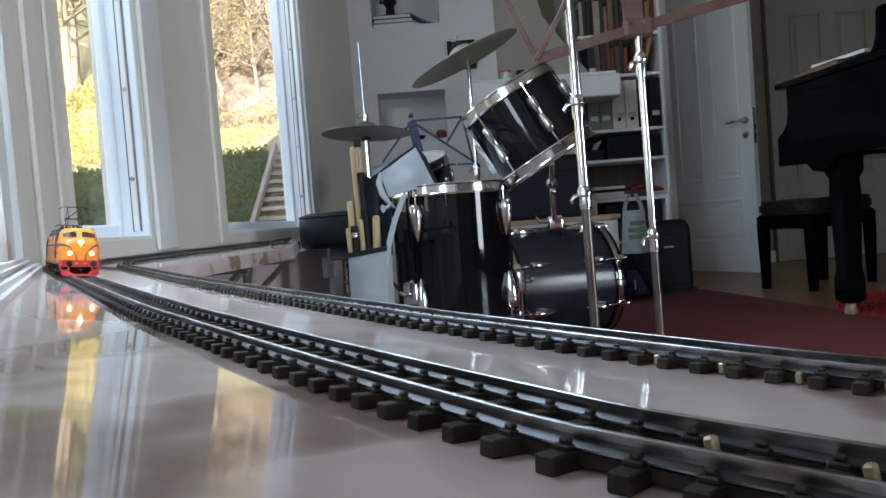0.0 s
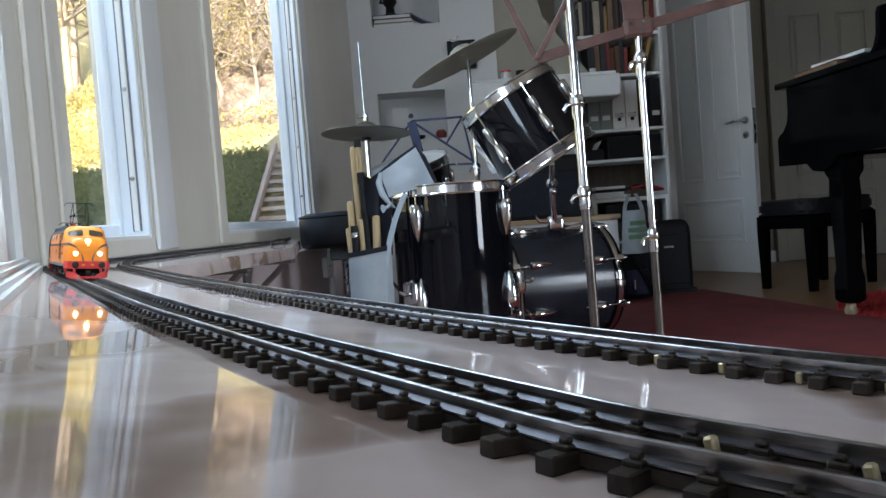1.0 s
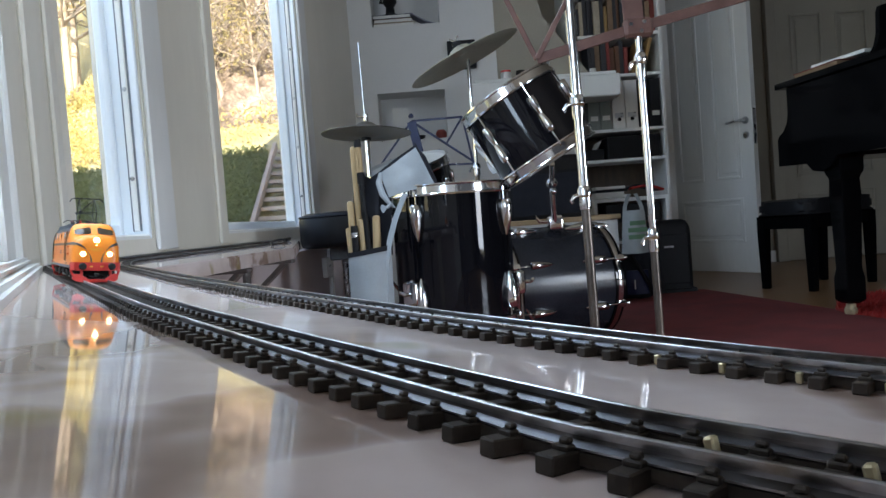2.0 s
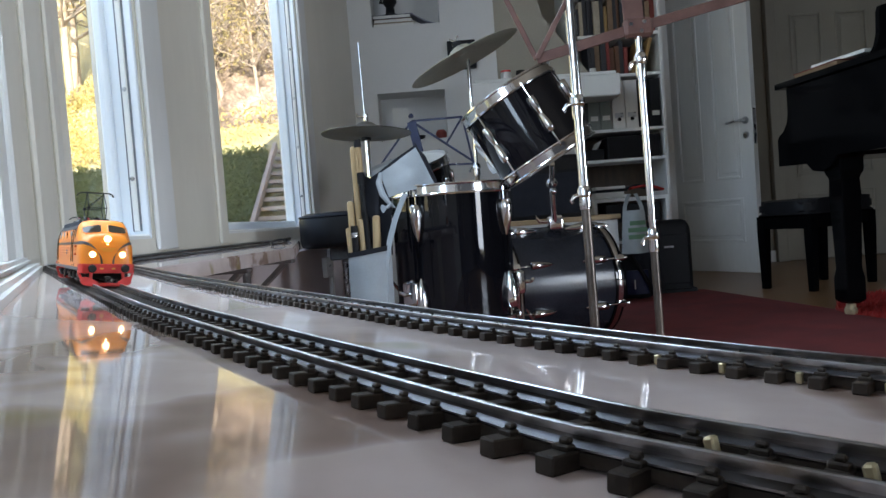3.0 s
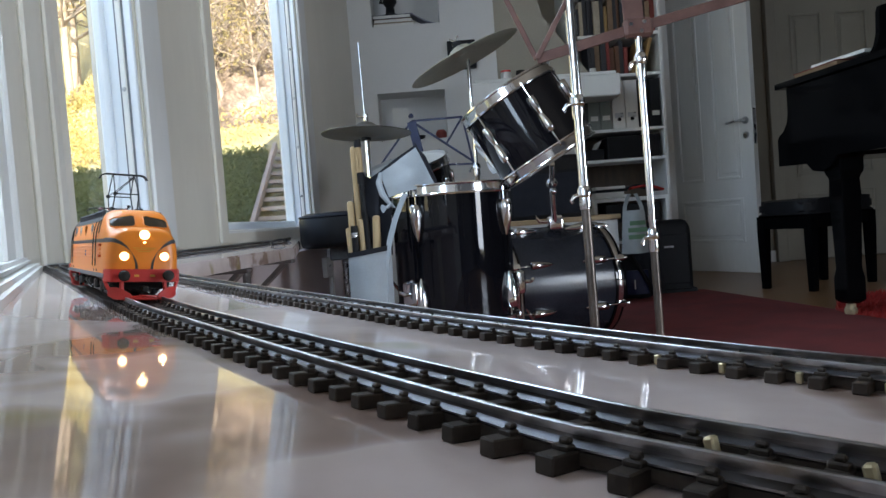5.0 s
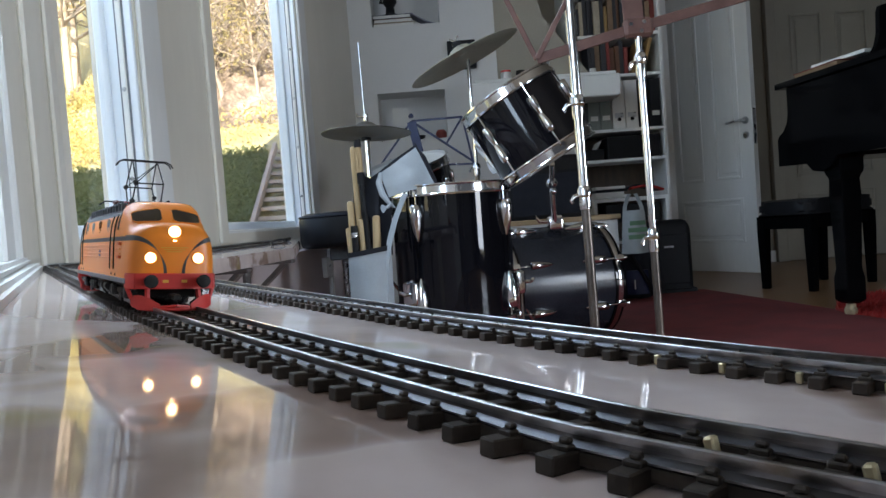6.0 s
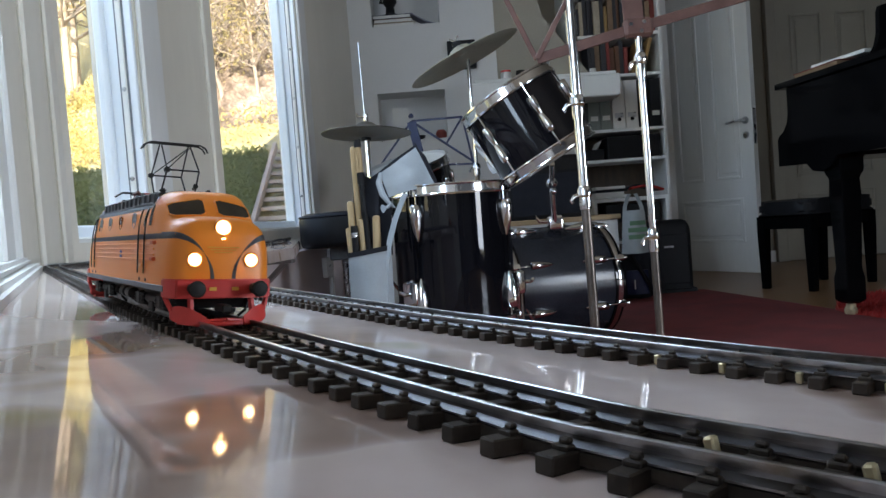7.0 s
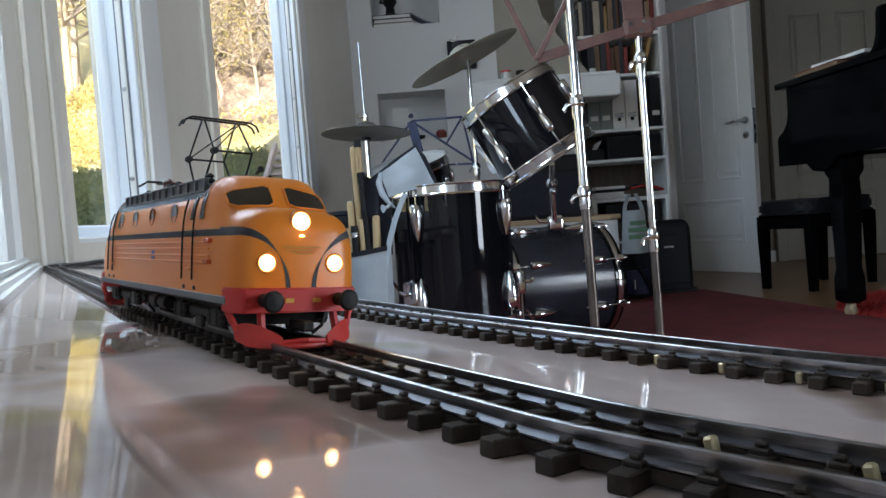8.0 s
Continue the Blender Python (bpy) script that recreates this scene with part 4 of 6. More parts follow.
def drum(name, label, m, r, depth, lugs=8, turn=0.0, double=True, lug_len=0.085, head_label="white coated drum head", hoops=None):
    """A drum whose axis is z, from the bottom hoop at 0 to the top at depth."""
    d = thing(name, label, "drum", m)
    part("shell", turned([(r - 0.006, 0.012), (r, 0.010), (r, depth - 0.010), (r - 0.006, depth - 0.012)], 72), M["drum"], d, "glossy black wrapped shell", smooth=50)
    for z, s, nm in ((depth, 1, "top"), (0.0, -1, "bottom")):
        hz = z - s * 0.028
        prof = [(r + 0.003, hz), (r + 0.011, hz), (r + 0.012, hz + s * 0.004), (r + 0.007, hz + s * 0.007), (r + 0.006, hz + s * 0.030), (r + 0.012, hz + s * 0.034), (r + 0.011, hz + s * 0.038), (r + 0.003, hz + s * 0.038), (r + 0.003, hz)]
        part("hoop", turned(prof, 72, cap=False), hoops or M["chrome"], d, "" if hoops else "chrome rim hoop", smooth=50)
        part("drum_head", turned([(0.001, z - s * 0.002), (r - 0.002, z - s * 0.002), (r + 0.002, z - s * 0.006), (r + 0.002, z - s * 0.016)], 48, cap=False), M["head"], d, head_label)
    for i in range(lugs):
        a = turn + 360 / lugs * i
        for top in ((True, False) if double else (True,)):
            z = depth - 0.095 if top else 0.095
            lm = pose(0, 0, 0, 0, 0, a) @ pose(r + 0.006, 0, z, 0 if top else 180, 0, 0)
            lug = part("lug", lug_bm(lug_len), M["chrome"], d, "chrome tear-drop lug", at=lm, smooth=60)
            part("tension_rod", turned([(0.0028, 0.02), (0.0028, 0.068), (0.006, 0.068), (0.006, 0.074), (0.004, 0.084)], 8), M["chrome"], lug, smooth=30)
    return d


floor_tom = drum("floor_tom", "glossy black floor tom drum with chrome rims and lugs", pose(0.037, 2.55, 0.165), 0.203, 0.466, 4, 237, True, 0.125)
for a in (229, 354, 110):
    lm = pose(0, 0, 0, 0, 0, a)
    br = part("leg_bracket", box((0.203, -0.032, 0.085), (0.240, 0.032, 0.165), 0.012, None, 2), M["chrome"], floor_tom, "chrome leg bracket", at=lm)
    part("wing_nut", tube([(0.238, 0, 0.125), (0.258, 0, 0.125), (0.265, -0.018, 0.134)], 0.006, 8), M["chrome"], br)
    part("leg", tube([(0.222, 0, 0.17), (0.222, 0, -0.08), (0.232, 0, -0.14), (0.250, 0, -0.155)], 0.006, 10), M["chrome"], floor_tom, "thin bent chrome leg", at=lm)
    part("rubber_foot", turned([(0.011, -0.165), (0.013, -0.155), (0.009, -0.135)], 12, pose(0.248, 0, 0)), M["black"], floor_tom, at=lm)

# rack tom, leaning towards the seat
TOM_TOP, TOM_LOW = Vector((0.250, 2.490, 0.925)), Vector((0.377, 2.480, 0.697))
TOM = (TOM_TOP - TOM_LOW).to_track_quat("Z", "Y").to_matrix().to_4x4()
TOM.translation = TOM_LOW
rack_tom = drum("rack_tom", "tilted glossy black rack tom with chrome rims", TOM, 0.166, (TOM_TOP - TOM_LOW).length, 6, 14)

# bass drum lying on its side
BASS_A = Vector((0.20, 2.93, 0.235))
BASS_D = Vector((math.cos(radians(18)), math.sin(radians(18)), 0))
BASS = BASS_D.to_track_quat("Z", "X").to_matrix().to_4x4()
BASS.translation = BASS_A
bass = thing("bass_drum", "glossy black bass drum lying on its side on the rug", "drum", BASS)
part("shell", turned([(0.222, 0.02), (0.228, 0.018), (0.228, 0.41), (0.222, 0.412)], 80), M["drum_dusty"], bass, "dusty black wrapped shell", smooth=50)
for z, s in ((0.0, -1), (0.43, 1)):
    part("hoop", turned([(0.229, z - 0.022), (0.2345, z - 0.022), (0.2345, z + 0.018), (0.229, z + 0.018), (0.229, z - 0.022)], 80, cap=False), M["drum"], bass, "black hoop")
    part("hoop_inlay", turned([(0.2347, z - 0.012), (0.2354, z - 0.010), (0.2354, z + 0.006), (0.2347, z + 0.008)], 80, cap=False), M["chrome"], bass, "chrome inlay of the hoop")
    part("drum_head", turned([(0.001, z + s * 0.002), (0.227, z + s * 0.002), (0.229, z - s * 0.006)], 48, cap=False), M["black_gloss"], bass, "dark glossy head")
for i in range(8):
    a = 22.5 + 45 * i
    for z, up in ((0.34, 0), (0.09, 180)):
        lm = pose(0, 0, 0, 0, 0, a) @ pose(0.233, 0, z, up, 0, 0)
        lug = part("lug", lug_bm(0.10), M["chrome"], bass, "chrome tear-drop lug", at=lm, smooth=60)
        part("claw", box((-0.004, -0.012, 0.075), (0.012, 0.012, 0.115), 0.004), M["chrome"], lug, "chrome hoop claw")
        part("tension_rod", turned([(0.003, 0.02), (0.003, 0.105), (0.006, 0.11), (0.005, 0.13)], 8), M["chrome"], lug)
for a in (60,):
    part("spur", tube([BASS.inverted() @ p for p in (BASS_A + BASS_D * 0.33 + Vector((0.07, -0.21 if a < 0 else 0.21, 0.02)), BASS_A + BASS_D * 0.45 + Vector((0.10, -0.30 if a < 0 else 0.30, -0.232)))], 0.007, 10), M["chrome"], bass, "chrome spur")
post = part("tom_mount", tube([BASS.inverted() @ Vector(p) for p in ((0.448, 2.90, 0.455), (0.440, 2.86, 0.60), (0.432, 2.80, 0.635))], [0.011, 0.010, 0.010], 14), M["chrome"], bass, "chrome tom mounting post")
for p, r in (((0.434, 2.82, 0.632), 0.021), ((0.432, 2.79, 0.60), 0.014)):
    part("ball_joint", turned([(r * math.sin(math.pi * i / 10) + 0.0005, -r * math.cos(math.pi * i / 10)) for i in range(11)], 16, Matrix.Translation(BASS.inverted() @ Vector(p))), M["chrome"], post)
part("mount_base", box((-0.03, -0.028, 0.0), (0.03, 0.028, 0.055), 0.010, BASS.inverted() @ pose(0.45, 2.91, 0.452), 2), M["chrome"], post, "chrome mounting block")
part("wing_bolt", tube([BASS.inverted() @ Vector(p) for p in ((0.42, 2.89, 0.485), (0.385, 2.88, 0.487), (0.37, 2.88, 0.51))], 0.006, 8), M["chrome"], post)
part("tom_arm", tube([BASS.inverted() @ Vector(p) for p in ((0.434, 2.82, 0.632), (0.425, 2.72, 0.700))], 0.0095, 12), M["chrome"], post)


def cymbal(name, label, m, r, material, bell=0.03):
    c = thing(name, label, "cymbal", m)
    prof = [(0.006, 0.031), (0.020, 0.030), (0.034, 0.024), (0.044, 0.013), (0.060, 0.008), (r * 0.6, -0.001), (r * 0.9, -0.012), (r, -0.017), (r, -0.0185), (r * 0.6, -0.0025), (0.060, 0.0065), (0.044, 0.0115), (0.034, 0.0225), (0.020, 0.0285), (0.006, 0.0295)]
    part("disc", turned(prof, 72, cap=False), material, c, smooth=40)
    return c


crash = cymbal("crash_cymbal", "worn bronze crash cymbal tilted on its stand", pose(0.118, 2.62, 1.100, 1, -23.5, 0), 0.208, M["bronze"])
part("felt", turned([(0.013, 0.030), (0.013, 0.044), (0.004, 0.046)], 14), M["black"], crash, "black felt washer")
part("wing_nut", tube([(-0.016, 0, 0.066), (0, 0, 0.050), (0.016, 0, 0.066)], 0.004, 8), M["chrome"], crash)
part("sleeve", box((-0.016, -0.012, 0.028), (0.016, 0.012, 0.048), 0.003), M["black"], crash)


def stand(name, label, x, y, top, r, feet=0.30, hub=0.42, collars=(), lower=None, lean=(0.0, 0.0), category="stand", material="chrome"):
    s = thing(name, label, category, pose(x, y, 0))
    lower = lower or r * 1.3
    z1 = collars[0] if collars else hub + 0.2
    f = lambda z: (lean[0] * z, lean[1] * z, z)
    part("lower_tube", tube([f(0.07), f(z1)], lower, 18), M["old_steel"], s, "browned old steel tube")
    part("upper_tube", tube([f(z1), f(top)], r, 18), M[material], s)
    for z in collars:
        cx, cy, _ = f(z)
        col = part("collar", turned([(lower * 1.25, z - 0.028), (lower * 1.35, z - 0.018), (lower * 1.25, z - 0.004), (lower * 1.6, z), (lower * 1.6, z + 0.010), (lower * 1.1, z + 0.018)], 18, pose(cx, cy, 0)), M["chrome"], s, "chrome clamp collar")
        part("wing_screw", tube([(cx - lower * 1.2, cy, z + 0.002), (cx - lower * 2.4, cy - 0.004, z - 0.001), (cx - lower * 3.0, cy - 0.004, z - 0.010), (cx - lower * 2.6, cy - 0.004, z - 0.014)], 0.0036, 8), M["chrome"], col)
    for k in range(3):
        a = 2 * math.pi * k / 3 + 0.5
        c, n = math.cos(a), math.sin(a)
        leg = part("leg", tube([(c * 0.02, n * 0.02, hub), (c * feet, n * feet, 0.012)], 0.007, 10), M[material], s)
        part("brace", tube([(c * 0.02, n * 0.02, hub * 0.4), (c * feet * 0.55, n * feet * 0.55, hub * 0.47)], 0.005, 8), M[material], leg)
        part("rubber_foot", turned([(0.012, 0.0), (0.014, 0.012), (0.008, 0.028)], 12, pose(c * feet, n * feet, 0)), M["black"], leg)
    return s


stand("cymbal_stand", "thin chrome cymbal stand behind the floor tom", 0.150, 2.66, 1.085, 0.0062, 0.26, 0.40, (0.70,), 0.009, (-0.010, -0.018))
hihat = cymbal("hihat_cymbal", "dark old hi-hat cymbal on its chrome stand", pose(-0.275, 3.0, 0.912, -3, 2.5, 0), 0.182, M["bronze_dark"])
part("lower_disc", turned([(0.006, -0.031), (0.034, -0.030), (0.05, -0.026), (0.10, -0.021), (0.180, -0.0195), (0.180, -0.018), (0.10, -0.0195), (0.05, -0.024), (0.006, -0.029)], 64, cap=False), M["bronze_dark"], hihat)
part("felt", turned([(0.018, -0.046), (0.020, -0.034), (0.006, -0.030)], 16), M["black"], hihat)
part("clutch", turned([(0.008, 0.030), (0.010, 0.036), (0.010, 0.062), (0.006, 0.066)], 14), M["chrome"], hihat, "chrome clutch")
part("clutch_screw", tube([(-0.008, 0, 0.052), (-0.030, 0, 0.052), (-0.036, 0, 0.064)], 0.005, 8), M["chrome"], hihat)
hh = stand("hihat_stand", "chrome hi-hat stand with a long thin pull rod", -0.275, 3.0, 0.868, 0.010, 0.27, 0.34, (0.66,), 0.0125)
part("pull_rod", tube([(0, 0, 0.86), (-0.004, 0, 1.262)], 0.0033, 8), M["chrome"], hh)
snare = drum("snare_drum", "black snare drum with a white coated head", pose(-0.103, 3.10, 0.624, 15, -11, 0), 0.172, 0.145, 8, 10, False, 0.06)
stand("snare_stand", "low chrome snare drum stand", -0.103, 3.10, 0.61, 0.009, 0.25, 0.30)

throne = thing("drum_throne", "black vinyl drum stool on a steel post", "stool", pose(-0.393, 2.95, 0))
part("seat", turned([(0.145, 0.447), (0.165, 0.453), (0.172, 0.470), (0.172, 0.556), (0.165, 0.576), (0.14, 0.585), (0.0005, 0.589)], 48), M["black"], throne, "thick black vinyl cushion", smooth=60)
part("piping", turned([(0.170, 0.566), (0.1745, 0.571), (0.170, 0.576)], 48, cap=False), M["dark_cloth"], throne)
part("post", tube([(0, 0, 0.10), (0, 0, 0.455)], 0.014, 14), M["steel"], throne)
part("swivel_bracket", box((-0.055, -0.05, 0.395), (0.055, 0.05, 0.448), 0.006), M["loco_grey"], throne)
for k in range(3):
    a = 2 * math.pi * k / 3 + 0.2
    part("leg", tube([(0, 0, 0.25), (0.25 * math.cos(a), 0.25 * math.sin(a), 0.012)], 0.009, 10), M["steel"], throne)


# ---- stick bag hung on the floor tom ----
def sheet(rows, thick=0.003):
    bm = bmesh.new()
    vv = [[bm.verts.new(p) for p in r] for r in rows]
    for a, b in zip(vv, vv[1:]):
        for k in range(len(a) - 1):
            bm.faces.new((a[k], a[k + 1], b[k + 1], b[k]))
    bmesh.ops.recalc_face_normals(bm, faces=bm.faces)
    bmesh.ops.solidify(bm, geom=bm.faces[:], thickness=thick)
    return bm


def wavy(fn, nu, nv, amp=0.003, seed=0.0):
    rows = []
    for i in range(nu):
        row = []
        for j in range(nv):
            p = Vector(fn(i / (nu - 1), j / (nv - 1)))
            row.append(p + Vector((0, 1, 0)) * amp * noise.noise(p * 22 + Vector((seed, 0, 0))))
        rows.append(row)
    return rows


bag = thing("stick_bag", "pale blue and black stick bag hung on the floor tom", "stick bag")
part("pocket", sheet(wavy(lambda u, v: (-0.300 + 0.135 * u - 0.004 * v, 2.335 - 0.035 * math.sin(math.pi * u), 0.428 + 0.016 * u - 0.20 * v), 16, 14)), M["cloth"], bag, "pale blue front pocket")
part("pocket_hem", sheet(wavy(lambda u, v: (-0.301 + 0.137 * u, 2.333 - 0.036 * math.sin(math.pi * u), 0.440 + 0.017 * u - 0.016 * v), 16, 3)), M["dark_cloth"], bag, "black hem")
part("back_panel", sheet(wavy(lambda u, v: (-0.275 + 0.085 * u - 0.020 * v + 0.02 * v * v, 2.385 - 0.01 * u, 0.64 + 0.05 * u - 0.34 * v), 14, 16, 0.005, 3)), M["dark_cloth"], bag, "black inner panel")
part("edge_strip", sheet(wavy(lambda u, v: (-0.200 + 0.018 * u + 0.085 * (1 - v) ** 2.2, 2.325 - 0.006 * u, 0.612 - 0.345 * v), 4, 20, 0.003, 5)), M["cloth"], bag, "pale blue folded edge")


def flap(u, v):
    """The loose flap: from the folded edge up to its tip and over the rim."""
    a = Vector((-0.183, 2.35, 0.684)).lerp(Vector((-0.066, 2.43, 0.765)), u)
    b = Vector((-0.160, 2.335, 0.610)).lerp(Vector((-0.004, 2.415, 0.634)), u)
    return a.lerp(b, v) + Vector((0.0, -0.010, 0.0)) * math.sin(math.pi * v) * (1 - 0.5 * u) + Vector((0, 0.006, -0.003)) * math.sin(5.5 * u + 2.0 * v) * (0.3 + v)


part("flap_lining", tube([(-0.236, 2.40, 0.632), (-0.205, 2.40, 0.672), (-0.130, 2.42, 0.728), (-0.066, 2.435, 0.770), (-0.040, 2.435, 0.735), (-0.006, 2.425, 0.650)], [0.005, 0.010, 0.008, 0.006, 0.006, 0.004], 8), M["dark_cloth"], bag, "black bound edge")
part("flap", sheet(wavy(flap, 20, 16, 0.008, 9)), M["cloth"], bag, "pale blue flap lying over the rim")
part("flap_edge", tube([(-0.181, 2.345, 0.686), (-0.187, 2.332, 0.655), (-0.178, 2.325, 0.618), (-0.160, 2.320, 0.590), (-0.140, 2.318, 0.572)], [0.005, 0.010, 0.011, 0.007, 0.002], 10), M["cloth"], bag)
part("strap", sheet(wavy(lambda u, v: (-0.064 - 0.006 * u + 0.055 * v, 2.44 - 0.07 * v, 0.775 - 0.135 * v + 0.008 * u), 3, 12, 0.003, 7)), M["dark_cloth"], bag, "black strap")
part("side_panel", sheet(wavy(lambda u, v: (-0.245 + 0.09 * u - 0.01 * v, 2.425 - 0.02 * u, 0.690 - 0.05 * u - 0.22 * v), 8, 12, 0.004, 2)), M["dark_cloth"], bag, "black inner fold")
part("tie", tube([(-0.150, 2.318, 0.588), (-0.166, 2.316, 0.574)], [0.006, 0.005], 8), M["cloth"], bag, "knotted pale cord")
for k in range(5):
    a = -0.5 + 0.32 * k
    part("fringe", tube([(-0.166, 2.315, 0.574), (-0.166 - 0.020 * math.cos(a), 2.312, 0.574 - 0.020 * math.sin(a))], [0.002, 0.0035], 6), M["cloth"], bag)
STICKS = (((-0.262, 2.37, 0.43), (-0.266, 2.375, 0.78), 0.0095, "stick", "pale wooden drum stick"), ((-0.284, 2.36, 0.40), (-0.286, 2.362, 0.605), 0.011, "stick", "pale wooden drum stick"), ((-0.292, 2.355, 0.40), (-0.297, 2.355, 0.52), 0.010, "stick", "pale wooden drum stick"), ((-0.250, 2.352, 0.40), (-0.255, 2.352, 0.545), 0.011, "stick", "pale wooden drum stick"), ((-0.212, 2.350, 0.40), (-0.205, 2.350, 0.553), 0.0125, "stick", "thick pale wooden drum stick"))
for a, b, r, mt, lb in STICKS:
    st = thing("drum_stick", lb + " in the stick bag", "drum stick", None, "sticks in the bag")
    d = Vector(b) - Vector(a)
    part("shaft", tube([Vector(a), Vector(a) + d * 0.95, Vector(a) + d * 0.985, Vector(b)], [r, r, r * 0.8, r * 0.3], 12), M[mt], st)
brush = thing("rod_brush", "bundled rod drum stick with a black handle", "drum stick", None, "sticks in the bag")
part("handle", tube([(-0.2345, 2.345, 0.40), (-0.2434, 2.345, 0.66)], [0.0095, 0.0085], 14), M["black"], brush, "black handle")
part("cap", tube([(-0.2434, 2.345, 0.655), (-0.2442, 2.345, 0.692)], 0.0125, 14), M["black"], brush)
part("cap", tube([(-0.2463, 2.345, 0.772), (-0.2468, 2.345, 0.796)], [0.0125, 0.011], 14), M["black"], brush)
for k in range(7):
    a = 2 * math.pi * k / 6
    o = Vector((0.009 * math.cos(a), 0.009 * math.sin(a), 0)) if k < 6 else Vector((0, 0, 0))
    part("rod", tube([Vector((-0.2440, 2.345, 0.68)) + o * 0.8, Vector((-0.2465, 2.345, 0.79)) + o * 0.8], 0.0034, 6), M["stick"], brush)
bs = thing("brush_stick", "black taped drum brush in the stick bag", "drum stick", None, "sticks in the bag")
part("handle", tube([(-0.276, 2.342, 0.40), (-0.277, 2.342, 0.525)], 0.0115, 12), M["black"], bs)
part("ferrule", tube([(-0.277, 2.342, 0.488), (-0.277, 2.342, 0.503)], 0.0122, 12), M["steel"], bs)


# ---- stands before the kit ----
sa = stand("boom_stand", "tall chrome boom stand with clamp collars", 0.293, 1.45, 1.45, 0.0098, 0.28, 0.19, (0.549, 0.728), 0.0092, (-0.012, 0))
ms = stand("music_stand", "chrome tripod stand carrying a bronzed metal music desk", 0.420, 1.45, 0.855, 0.0074, 0.26, 0.18, (0.456, 0.80), 0.0078, (-0.009, 0))
part("hinge", box((0.412 - 0.420 - 0.028, -0.012, 0.848), (0.412 - 0.420 + 0.028, 0.012, 0.885), 0.006), M["brown_metal"], ms, "bronzed hinge plate with rivets")
for dx, dz in ((-0.016, 0.872), (0.004, 0.858), (0.010, 0.876)):
    part("rivet", turned([(0.004, 0), (0.003, 0.002)], 10, pose(-0.008 + dx, -0.012, dz, 90, 0, 0)), M["steel"], ms)
for a, b, w in (((-0.209, 0, 0.821), (-0.008, 0, 0.868), 0.020), ((0.012, 0.0, 0.872), (0.30, 0.0, 0.932), 0.020), ((-0.209, 0.004, 0.821), (-0.262, 0.004, 0.945), 0.010), ((-0.209, -0.004, 0.821), (-0.140, -0.004, 0.935), 0.010), ((-0.262, 0.004, 0.945), (-0.30, 0.004, 1.04), 0.010), ((-0.140, -0.004, 0.935), (-0.09, -0.004, 1.03), 0.010), ((-0.015, 0, 0.88), (-0.022, 0, 1.05), 0.040)):
    part("desk_bar", beam(a, b, 0.004, w, 0.0012), M["brown_metal"], ms, "flat bronzed bar")

blue = thing("folding_music_stand", "dark blue folding wire music stand behind the drums", "music stand", pose(0, 3.3, 0))
for a, b, w in (((-0.098, 0, 0.973), (0.13, 0, 0.976), 0.010), ((0.13, 0, 0.976), (0.165, 0, 0.764), 0.010), ((-0.098, 0, 0.973), (0.165, 0.003, 0.775), 0.010), ((0.13, -0.003, 0.976), (0.05, -0.003, 0.861), 0.009), ((-0.098, 0.003, 0.973), (-0.255, 0.003, 0.783), 0.009), ((-0.255, 0, 0.783), (0.165, 0, 0.764), 0.009)):
    part("desk_bar", beam(a, b, 0.003, w, 0.001), M["blue_metal"], blue, "flat blue bar")
part("spine", beam((-0.098, -0.005, 0.97), (-0.050, -0.005, 0.70), 0.006, 0.040, 0.002), M["blue_metal"], blue, "broad blue centre plate")
part("knob", turned([(0.010, 0), (0.012, 0.01), (0.006, 0.02)], 12, pose(-0.098, -0.01, 0.985)), M["blue_metal"], blue)
part("pole", tube([(-0.05, 0, 0.72), (-0.03, 0, 0.06)], 0.009, 10), M["blue_metal"], blue)
for k in range(3):
    a = 2 * math.pi * k / 3
    part("leg", tube([(-0.035, 0, 0.25), (0.28 * math.cos(a), 0.28 * math.sin(a), 0.008)], 0.006, 8), M["blue_metal"], blue)


# ---- far end of the room ----
def plain_box(name, label, category, lo, hi, material, bevel=0.004, group="", kind=""):
    b = thing(name, label, category, pose(*[(a + c) / 2 for a, c in zip(lo[:2], hi[:2])], lo[2]), group, kind)
    ox, oy = (lo[0] + hi[0]) / 2, (lo[1] + hi[1]) / 2
    part("body", box((lo[0] - ox, lo[1] - oy, 0), (hi[0] - ox, hi[1] - oy, hi[2] - lo[2]), bevel), material, b)
    return b


structure("mantel", box((0.24, 4.38, 1.185), (1.125, 4.62, 1.315), 0.008), M["white"], "thick white mantel shelf")
structure("mantel_lip", box((0.26, 4.40, 1.315), (1.105, 4.62, 1.335), 0.004), M["white"], "white lip of the mantel shelf")
BOOK_TONES = [mat("book_cloth_" + n, c, rough=0.6, spread=0.25, scale=30) for n, c in (("brown", (0.16, 0.07, 0.035)), ("ochre", (0.34, 0.20, 0.07)), ("dark", (0.03, 0.03, 0.035)), ("cream", (0.42, 0.36, 0.27)), ("red", (0.25, 0.04, 0.03)), ("green", (0.05, 0.08, 0.06)), ("blue", (0.035, 0.045, 0.07)), ("tan", (0.24, 0.15, 0.085)))]
rnd = random.Random(5)


